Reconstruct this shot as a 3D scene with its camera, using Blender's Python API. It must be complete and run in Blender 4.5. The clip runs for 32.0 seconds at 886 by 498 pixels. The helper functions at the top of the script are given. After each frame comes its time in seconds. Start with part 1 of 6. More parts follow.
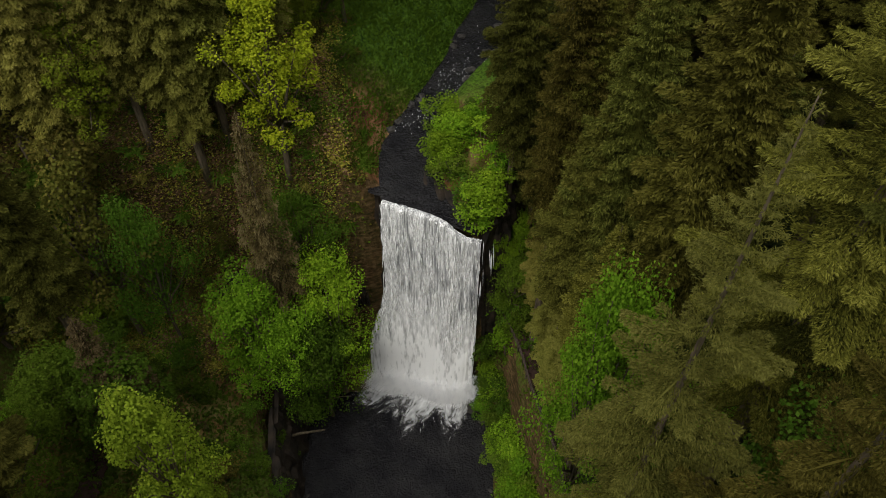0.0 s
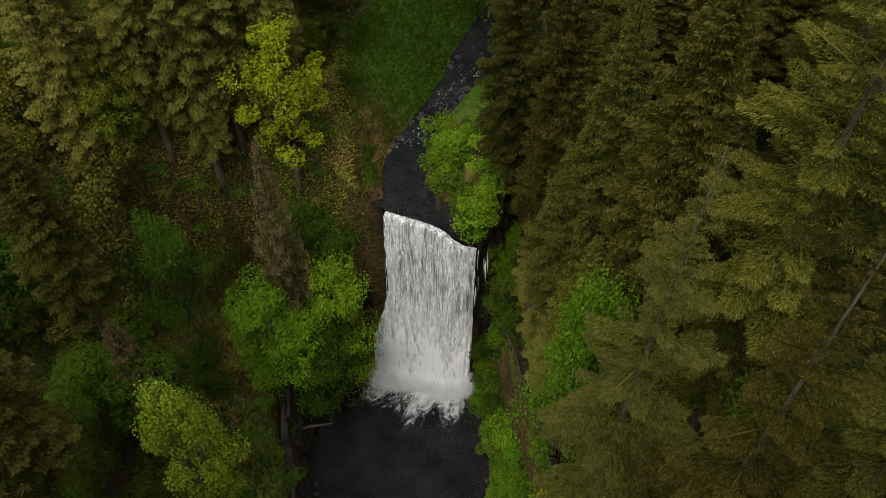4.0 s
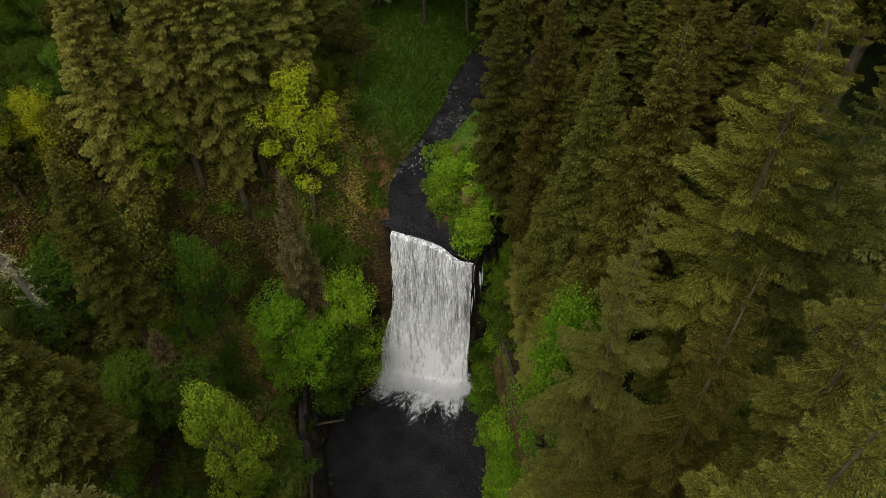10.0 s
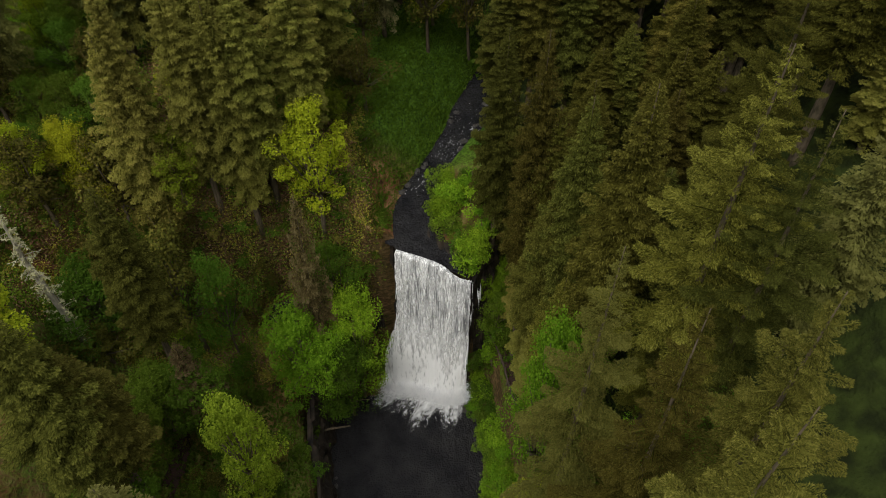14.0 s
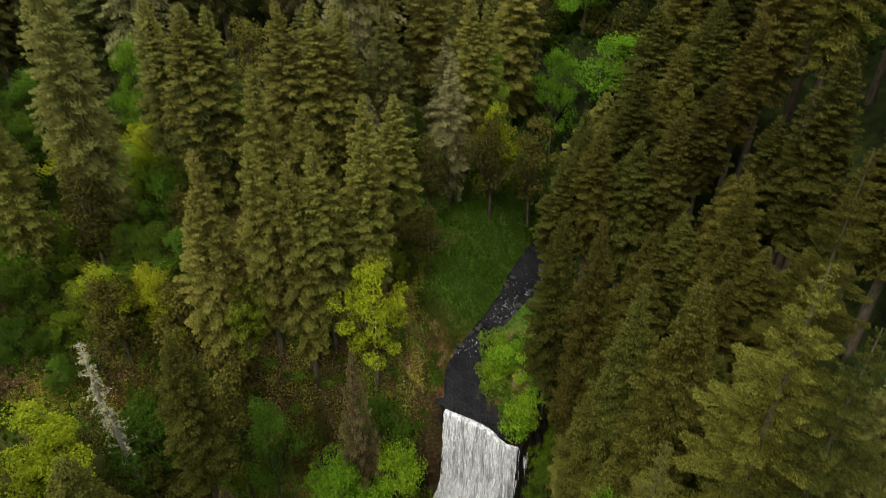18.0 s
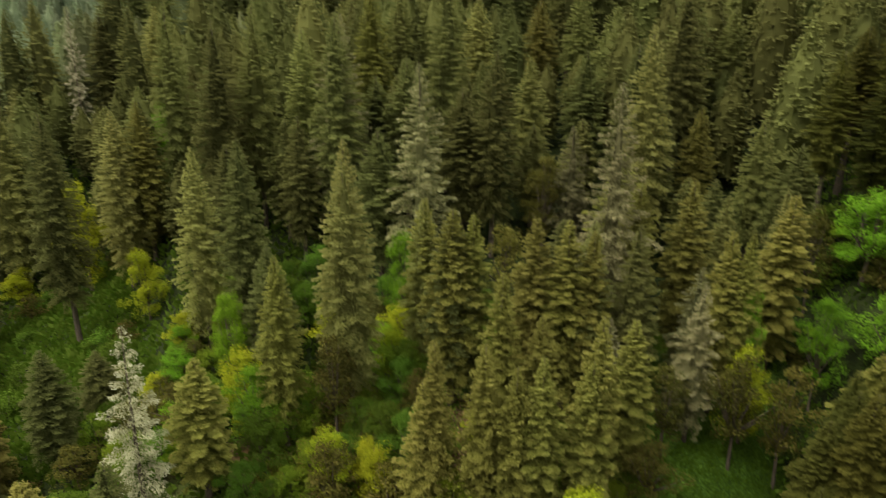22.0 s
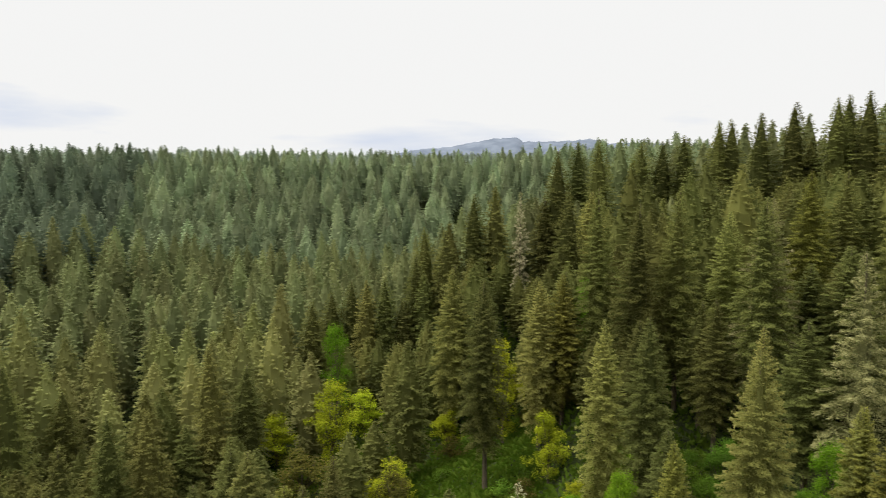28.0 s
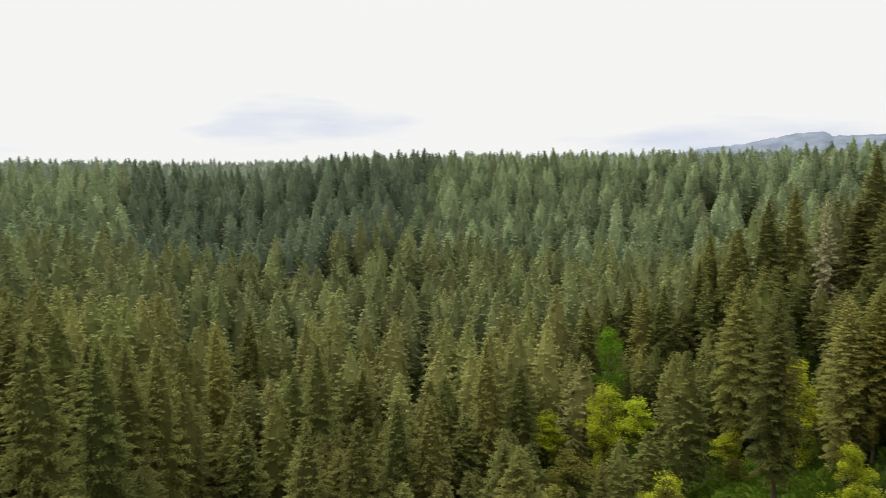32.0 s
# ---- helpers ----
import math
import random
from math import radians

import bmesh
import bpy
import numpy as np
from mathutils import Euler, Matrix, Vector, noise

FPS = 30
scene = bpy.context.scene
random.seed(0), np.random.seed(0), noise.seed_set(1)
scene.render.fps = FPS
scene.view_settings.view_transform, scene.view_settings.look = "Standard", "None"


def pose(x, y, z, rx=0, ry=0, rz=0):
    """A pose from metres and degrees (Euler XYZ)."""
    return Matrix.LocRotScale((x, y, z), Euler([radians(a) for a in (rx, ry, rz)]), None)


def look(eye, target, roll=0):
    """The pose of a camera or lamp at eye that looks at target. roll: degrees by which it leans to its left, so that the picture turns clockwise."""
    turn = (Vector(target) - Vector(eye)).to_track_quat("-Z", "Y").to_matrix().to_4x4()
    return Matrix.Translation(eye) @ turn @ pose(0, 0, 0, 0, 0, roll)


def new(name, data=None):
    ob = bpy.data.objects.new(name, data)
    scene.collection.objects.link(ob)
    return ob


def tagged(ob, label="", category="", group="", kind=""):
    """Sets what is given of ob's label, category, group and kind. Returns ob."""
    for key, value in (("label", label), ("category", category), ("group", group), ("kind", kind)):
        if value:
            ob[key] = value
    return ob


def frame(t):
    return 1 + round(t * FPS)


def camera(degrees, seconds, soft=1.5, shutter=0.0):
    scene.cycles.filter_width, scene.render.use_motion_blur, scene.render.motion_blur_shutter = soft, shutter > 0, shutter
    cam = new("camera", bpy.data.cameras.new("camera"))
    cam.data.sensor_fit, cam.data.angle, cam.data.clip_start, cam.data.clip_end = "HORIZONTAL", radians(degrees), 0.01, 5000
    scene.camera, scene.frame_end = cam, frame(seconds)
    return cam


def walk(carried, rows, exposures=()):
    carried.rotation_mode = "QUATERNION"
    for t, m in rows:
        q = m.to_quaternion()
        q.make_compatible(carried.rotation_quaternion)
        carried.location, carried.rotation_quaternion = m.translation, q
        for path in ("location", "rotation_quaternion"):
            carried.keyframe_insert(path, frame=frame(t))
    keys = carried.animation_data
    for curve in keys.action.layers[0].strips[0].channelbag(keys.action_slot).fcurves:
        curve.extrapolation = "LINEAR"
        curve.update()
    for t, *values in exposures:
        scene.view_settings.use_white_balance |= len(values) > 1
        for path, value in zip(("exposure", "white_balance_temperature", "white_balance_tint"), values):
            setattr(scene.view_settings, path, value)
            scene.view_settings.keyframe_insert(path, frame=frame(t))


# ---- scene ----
cam = camera(64.16, 32.0, soft=0.7, shutter=0.7)
PATH = [
    (0.0, look((-0.00, -45.67, 70.84), (3.90, -12.04, 34.04), 0.11)),
    (1.0, look((-0.10, -46.53, 71.98), (3.85, -12.91, 35.18), 0.03)),
    (2.0, look((-0.17, -47.42, 73.15), (3.80, -13.76, 36.38), -0.02)),
    (3.0, look((-0.23, -48.29, 74.34), (3.73, -14.63, 37.58), -0.02)),
    (4.0, look((-0.28, -49.14, 75.57), (3.65, -15.48, 38.81), -0.01)),
    (5.0, look((-0.36, -49.97, 76.80), (3.59, -16.32, 40.03), -0.04)),
    (6.0, look((-0.47, -50.82, 78.02), (3.50, -17.14, 41.28), -0.05)),
    (7.0, look((-0.61, -51.67, 79.23), (3.37, -17.98, 42.50), -0.06)),
    (8.0, look((-0.74, -52.47, 80.48), (3.27, -18.77, 43.76), -0.15)),
    (9.0, look((-0.87, -53.21, 81.74), (3.16, -19.50, 45.03), -0.26)),
    (10.0, look((-0.99, -53.88, 82.98), (3.05, -20.18, 46.27), -0.29)),
    (11.0, look((-1.07, -54.51, 84.22), (2.93, -20.80, 47.51), -0.24)),
    (12.0, look((-1.11, -55.11, 85.46), (2.87, -21.40, 48.74), -0.18)),
    (13.0, look((-1.13, -55.68, 86.75), (2.81, -21.99, 50.00), -0.15)),
    (13.5, look((-1.13, -55.94, 87.40), (2.78, -22.27, 50.65), -0.13)),
    (14.0, look((-1.13, -56.18, 88.04), (2.79, -22.31, 51.47), -0.09)),
    (14.5, look((-1.13, -56.39, 88.66), (2.81, -22.11, 52.47), -0.05)),
    (15.0, look((-1.14, -56.58, 89.24), (2.79, -21.69, 53.64), -0.02)),
    (15.5, look((-1.15, -56.73, 89.79), (2.69, -21.05, 54.97), 0.01)),
    (16.0, look((-1.16, -56.86, 90.28), (2.45, -20.21, 56.46), 0.04)),
    (16.5, look((-1.18, -56.95, 90.73), (1.93, -19.30, 57.98), 0.05)),
    (17.0, look((-1.22, -57.02, 91.15), (1.17, -18.33, 59.56), 0.06)),
    (17.5, look((-1.26, -57.05, 91.53), (0.30, -17.32, 61.21), 0.06)),
    (18.0, look((-1.29, -57.04, 91.87), (-0.68, -16.32, 62.86), 0.05)),
    (18.5, look((-1.31, -56.99, 92.17), (-1.97, -15.33, 64.53), 0.05)),
    (19.0, look((-1.32, -56.91, 92.42), (-4.07, -14.43, 66.20), 0.05)),
    (19.5, look((-1.32, -56.82, 92.65), (-6.22, -13.67, 67.86), 0.09)),
    (20.0, look((-1.30, -56.73, 92.84), (-8.43, -13.06, 69.55), 0.17)),
    (20.5, look((-1.27, -56.66, 92.99), (-10.70, -12.62, 71.26), 0.26)),
    (21.0, look((-1.24, -56.60, 93.12), (-13.01, -12.36, 73.02), 0.36)),
    (21.5, look((-1.20, -56.57, 93.21), (-15.32, -12.28, 74.80), 0.44)),
    (22.0, look((-1.17, -56.56, 93.28), (-17.64, -12.39, 76.60), 0.50)),
    (22.5, look((-1.14, -56.54, 93.32), (-19.94, -12.68, 78.40), 0.53)),
    (23.0, look((-1.12, -56.52, 93.34), (-22.26, -13.16, 80.20), 0.53)),
    (23.5, look((-1.11, -56.52, 93.34), (-24.55, -13.84, 81.99), 0.50)),
    (24.0, look((-1.11, -56.52, 93.32), (-26.77, -14.68, 83.80), 0.48)),
    (24.5, look((-1.11, -56.52, 93.31), (-28.92, -15.69, 85.62), 0.43)),
    (25.0, look((-1.10, -56.52, 93.31), (-30.99, -16.87, 87.42), 0.37)),
    (25.5, look((-1.06, -56.50, 93.32), (-32.91, -18.28, 88.30), 0.30)),
    (26.0, look((-0.98, -56.45, 93.32), (-34.70, -19.81, 88.71), 0.23)),
    (26.5, look((-0.88, -56.39, 93.31), (-36.37, -21.45, 88.80), 0.16)),
    (27.0, look((-0.79, -56.32, 93.31), (-37.94, -23.18, 88.72), 0.09)),
    (28.0, look((-0.68, -56.27, 93.29), (-40.87, -26.88, 88.68), -0.12)),
    (29.0, look((-0.69, -56.26, 93.27), (-43.53, -30.87, 88.77), -0.25)),
    (30.0, look((-0.76, -56.21, 93.26), (-45.85, -35.08, 88.82), -0.32)),
    (31.0, look((-0.87, -56.12, 93.25), (-47.81, -39.48, 88.82), -0.44)),
    (32.0, look((-0.96, -55.98, 93.27), (-49.30, -44.01, 88.85), -0.46)),
]

EXPOSURES = [(0.0, -0.62), (13.0, -0.55), (16.0, -0.4), (21.0, 0.1), (25.0, 0.24), (32.0, 0.24)]
walk(cam, PATH, EXPOSURES)

# ---- sky and light: a bright overcast day ----
world = bpy.data.worlds.new("overcast_sky")
scene.world = world
world.use_nodes = True
wn, wl = world.node_tree.nodes, world.node_tree.links
wn.clear()
w_out = wn.new("ShaderNodeOutputWorld")
w_bg = wn.new("ShaderNodeBackground")
w_co = wn.new("ShaderNodeTexCoord")
w_map = wn.new("ShaderNodeMapping")
w_map.inputs["Scale"].default_value = (1.6, 1.6, 9.0)
w_noise = wn.new("ShaderNodeTexNoise")
w_noise.inputs["Scale"].default_value = 1.5
w_noise.inputs["Detail"].default_value = 5.0
w_ramp = wn.new("ShaderNodeValToRGB")
w_ramp.color_ramp.elements[0].position, w_ramp.color_ramp.elements[0].color = 0.36, (0.76, 0.82, 0.94, 1)
w_ramp.color_ramp.elements[1].position, w_ramp.color_ramp.elements[1].color = 0.50, (1.0, 1.0, 0.992, 1)
w_dome = wn.new("ShaderNodeMapRange")
w_dome.interpolation_type = "SMOOTHSTEP"
for key, val in (("From Min", 0.22), ("From Max", 1.0), ("To Min", 0.77), ("To Max", 2.1)):
    w_dome.inputs[key].default_value = val
wl.new(w_dome.outputs["Result"], w_bg.inputs["Strength"])
wl.new(w_co.outputs["Generated"], w_map.inputs["Vector"])
wl.new(w_map.outputs["Vector"], w_noise.inputs["Vector"])
w_sep, w_high, w_add = wn.new("ShaderNodeSeparateXYZ"), wn.new("ShaderNodeMapRange"), wn.new("ShaderNodeMath")
w_high.inputs["From Min"].default_value, w_high.inputs["From Max"].default_value, w_high.inputs["To Max"].default_value = 0.03, 0.16, 0.25
wl.new(w_co.outputs["Generated"], w_sep.inputs[0])
wl.new(w_sep.outputs["Z"], w_high.inputs["Value"])
wl.new(w_sep.outputs["Z"], w_dome.inputs["Value"])
wl.new(w_noise.outputs["Fac"], w_add.inputs[0])
wl.new(w_high.outputs["Result"], w_add.inputs[1])
w_far, w_flat, w_len, w_bank, w_sub = (wn.new("ShaderNodeVectorMath"), wn.new("ShaderNodeVectorMath"), wn.new("ShaderNodeVectorMath"), wn.new("ShaderNodeMapRange"), wn.new("ShaderNodeMath"))
w_far.operation, w_flat.operation, w_len.operation, w_sub.operation = "SUBTRACT", "MULTIPLY", "LENGTH", "SUBTRACT"
w_far.inputs[1].default_value = (-0.996, 0.03, 0.082)
w_flat.inputs[1].default_value = (1.0, 1.0, 6.5)
for key, val in (("From Min", 0.34), ("From Max", 0.08), ("To Min", 0.0), ("To Max", 0.20)):
    w_bank.inputs[key].default_value = val
wl.new(w_co.outputs["Generated"], w_far.inputs[0])
wl.new(w_far.outputs[0], w_flat.inputs[0])
wl.new(w_flat.outputs[0], w_len.inputs[0])
wl.new(w_len.outputs["Value"], w_bank.inputs["Value"])
wl.new(w_add.outputs[0], w_sub.inputs[0])
wl.new(w_bank.outputs["Result"], w_sub.inputs[1])
wl.new(w_sub.outputs[0], w_ramp.inputs["Fac"])
wl.new(w_ramp.outputs["Color"], w_bg.inputs["Color"])
wl.new(w_bg.outputs["Background"], w_out.inputs["Surface"])

sun_data = bpy.data.lights.new("sun", "SUN")
sun_data.energy, sun_data.angle, sun_data.color = 2.9, radians(40), (1.0, 0.96, 0.88)
sun = new("sun", sun_data)
sun.matrix_world = look((-95, -105, 205), (0, 0, 0))


# ---- materials ----
def material(name, rough=0.8, spec=0.3):
    m = bpy.data.materials.new(name)
    m.use_nodes = True
    n, l = m.node_tree.nodes, m.node_tree.links
    b = n["Principled BSDF"]
    b.inputs["Roughness"].default_value = rough
    b.inputs["Specular IOR Level"].default_value = spec
    return m, n, l, b


def noise_node(n, l, scale, detail=4.0, coords="Object", stretch=None):
    co = n.new("ShaderNodeTexCoord")
    t = n.new("ShaderNodeTexNoise")
    t.inputs["Scale"].default_value, t.inputs["Detail"].default_value = scale, detail
    if stretch:
        mp = n.new("ShaderNodeMapping")
        mp.inputs["Scale"].default_value = stretch
        l.new(co.outputs[coords], mp.inputs["Vector"])
        l.new(mp.outputs["Vector"], t.inputs["Vector"])
    else:
        l.new(co.outputs[coords], t.inputs["Vector"])
    return t


def ramp_node(n, l, src, stops):
    r = n.new("ShaderNodeValToRGB")
    e = r.color_ramp.elements
    while len(e) < len(stops):
        e.new(0.5)
    for el, (p, c) in zip(e, stops):
        el.position, el.color = p, (*c, 1)
    l.new(src, r.inputs["Fac"])
    return r


def mix_node(n, l, fac, a, b, how="MIX"):
    m = n.new("ShaderNodeMix")
    m.data_type, m.blend_type = "RGBA", how
    for key, val in (("Factor", fac), ("A", a), ("B", b)):
        sock = [s for s in m.inputs if s.name == key and s.type in (("VALUE",) if key == "Factor" else ("RGBA",))][0]
        if isinstance(val, (int, float)):
            sock.default_value = val
        elif isinstance(val, tuple):
            sock.default_value = (*val, 1)
        else:
            l.new(val, sock)
    return [s for s in m.outputs if s.type == "RGBA"][0]


def math_node(n, l, op, a, b=0.0, clamp=False):
    m = n.new("ShaderNodeMath")
    m.operation, m.use_clamp = op, clamp
    for k, v in ((0, a), (1, b)):
        if isinstance(v, (int, float)):
            m.inputs[k].default_value = v
        else:
            l.new(v, m.inputs[k])
    return m.outputs[0]


def bump(n, l, b, height, strength, dist):
    bp = n.new("ShaderNodeBump")
    bp.inputs["Strength"].default_value, bp.inputs["Distance"].default_value = strength, dist
    l.new(height, bp.inputs["Height"])
    l.new(bp.outputs["Normal"], b.inputs["Normal"])


def foliage(name, dark, light, tip=None, per_island=0.10, glow=0.22, rough=0.75, spread=0.75):
    """Leaves or needles: a tone that changes from tree to tree, from spray to spray and in patches, and lets some light through."""
    m, n, l, b = material(name, rough, 0.04)
    oi = n.new("ShaderNodeObjectInfo")
    ge = n.new("ShaderNodeNewGeometry")
    patch = noise_node(n, l, 0.35, 3.0)
    # age of the growth, with the crown's light and shade mixed in
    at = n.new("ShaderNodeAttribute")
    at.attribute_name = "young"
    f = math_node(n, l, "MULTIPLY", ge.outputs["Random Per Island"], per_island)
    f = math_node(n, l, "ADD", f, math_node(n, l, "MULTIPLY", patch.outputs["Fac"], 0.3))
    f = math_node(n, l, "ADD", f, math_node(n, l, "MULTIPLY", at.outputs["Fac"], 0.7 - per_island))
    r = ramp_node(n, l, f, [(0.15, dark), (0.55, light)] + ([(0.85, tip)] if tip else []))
    hsv = n.new("ShaderNodeHueSaturation")
    tone = n.new("ShaderNodeAttribute")
    tone.attribute_name = "tone"
    tree = math_node(n, l, "FRACT", math_node(n, l, "ADD", oi.outputs["Random"], tone.outputs["Fac"]))
    other = math_node(n, l, "FRACT", math_node(n, l, "MULTIPLY", tree, 7.31))
    l.new(math_node(n, l, "ADD", math_node(n, l, "MULTIPLY", other, 0.03), 0.480), hsv.inputs["Hue"])
    l.new(math_node(n, l, "ADD", math_node(n, l, "MULTIPLY", math_node(n, l, "MULTIPLY", tree, tree), spread), 1.0 - 0.42 * spread), hsv.inputs["Value"])
    hsv.inputs["Saturation"].default_value = 1.0
    l.new(r.outputs["Color"], hsv.inputs["Color"])
    l.new(hsv.outputs["Color"], b.inputs["Base Color"])
    tr = n.new("ShaderNodeBsdfTranslucent")
    l.new(hsv.outputs["Color"], tr.inputs["Color"])
    mx = n.new("ShaderNodeMixShader")
    mx.inputs["Fac"].default_value = glow
    l.new(b.outputs["BSDF"], mx.inputs[1])
    l.new(tr.outputs["BSDF"], mx.inputs[2])
    l.new(mx.outputs["Shader"], n["Material Output"].inputs["Surface"])
    return m


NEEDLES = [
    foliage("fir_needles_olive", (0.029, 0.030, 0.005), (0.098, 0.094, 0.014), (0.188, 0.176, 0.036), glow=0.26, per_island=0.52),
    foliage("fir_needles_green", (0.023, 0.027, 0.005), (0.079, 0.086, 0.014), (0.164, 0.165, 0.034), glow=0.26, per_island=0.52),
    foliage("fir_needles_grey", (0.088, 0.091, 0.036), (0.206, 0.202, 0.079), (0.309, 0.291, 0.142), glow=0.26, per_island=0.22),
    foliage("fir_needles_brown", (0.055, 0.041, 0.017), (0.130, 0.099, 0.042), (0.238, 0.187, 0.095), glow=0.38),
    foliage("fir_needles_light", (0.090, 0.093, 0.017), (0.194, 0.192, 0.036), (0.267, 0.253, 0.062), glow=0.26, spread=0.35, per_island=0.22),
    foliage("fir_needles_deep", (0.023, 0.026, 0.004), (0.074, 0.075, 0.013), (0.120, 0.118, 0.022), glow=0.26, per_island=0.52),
    # dark tones of the next three are lifted to stand for haze
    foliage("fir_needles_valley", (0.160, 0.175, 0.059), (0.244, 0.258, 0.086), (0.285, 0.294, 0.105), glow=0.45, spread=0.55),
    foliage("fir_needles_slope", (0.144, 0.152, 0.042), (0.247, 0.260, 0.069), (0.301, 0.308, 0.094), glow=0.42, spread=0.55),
    # the slope needles again, darkened so that shade is in the colour
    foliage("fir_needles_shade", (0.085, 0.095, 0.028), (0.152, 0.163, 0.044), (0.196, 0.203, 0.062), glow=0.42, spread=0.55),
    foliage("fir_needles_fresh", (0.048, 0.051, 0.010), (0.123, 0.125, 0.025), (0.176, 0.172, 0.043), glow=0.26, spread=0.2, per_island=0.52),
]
LICHEN = foliage("lichen_twigs", (0.17, 0.165, 0.08), (0.40, 0.385, 0.21), (0.54, 0.52, 0.32), spread=0.1)
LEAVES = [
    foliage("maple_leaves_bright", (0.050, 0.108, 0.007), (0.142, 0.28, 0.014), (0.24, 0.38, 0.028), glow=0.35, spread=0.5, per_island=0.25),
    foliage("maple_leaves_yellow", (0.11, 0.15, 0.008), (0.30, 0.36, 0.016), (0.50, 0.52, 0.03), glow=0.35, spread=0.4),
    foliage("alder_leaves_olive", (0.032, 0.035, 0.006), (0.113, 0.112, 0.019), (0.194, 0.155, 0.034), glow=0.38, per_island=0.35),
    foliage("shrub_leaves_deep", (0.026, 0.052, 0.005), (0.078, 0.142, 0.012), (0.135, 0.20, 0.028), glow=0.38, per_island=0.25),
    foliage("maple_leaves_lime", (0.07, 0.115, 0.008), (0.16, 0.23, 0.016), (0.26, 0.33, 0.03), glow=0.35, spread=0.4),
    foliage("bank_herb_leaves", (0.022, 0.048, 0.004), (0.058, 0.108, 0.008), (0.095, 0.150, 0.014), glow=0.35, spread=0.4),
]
# far needles: the air's blue haze is mixed into their colours
MIST_NEEDLES = foliage("valley_side_needles_hazed", (0.145, 0.172, 0.075), (0.216, 0.245, 0.101), (0.260, 0.283, 0.119), glow=0.48, spread=0.55)
# darkened copy: the shade of the averted slope is in this colour
SHADED_NEEDLES = foliage("ravine_needles_shaded", (0.115, 0.152, 0.108), (0.165, 0.208, 0.130), (0.205, 0.250, 0.145), per_island=0.05, glow=0.5, spread=0.5)
FAR_NEEDLES = foliage("far_needles_hazed", (0.165, 0.212, 0.125), (0.255, 0.312, 0.168), (0.31, 0.365, 0.195), per_island=0.05, glow=0.5, spread=0.6)
HILL_NEEDLES = foliage("distant_needles_hazed", (0.24, 0.29, 0.22), (0.29, 0.345, 0.255), (0.31, 0.365, 0.27), per_island=0.05, glow=0.5, spread=0.4)


def bark_material(name, a, b_, c):
    m, n, l, b = material(name, 0.9, 0.15)
    g = noise_node(n, l, 1.0, 6.0, stretch=(5, 5, 0.9))
    big = noise_node(n, l, 0.5, 3.0)
    r = ramp_node(n, l, g.outputs["Fac"], [(0.32, a), (0.6, b_)])
    col = mix_node(n, l, math_node(n, l, "MULTIPLY", big.outputs["Fac"], 0.6), r.outputs["Color"], c)
    l.new(col, b.inputs["Base Color"])
    bump(n, l, b, g.outputs["Fac"], 0.8, 0.08)
    return m


BARK = bark_material("fir_bark", (0.045, 0.032, 0.022), (0.15, 0.11, 0.08), (0.07, 0.075, 0.035))
GREY_BARK = bark_material("grey_snag_wood", (0.16, 0.14, 0.11), (0.42, 0.38, 0.31), (0.25, 0.24, 0.16))


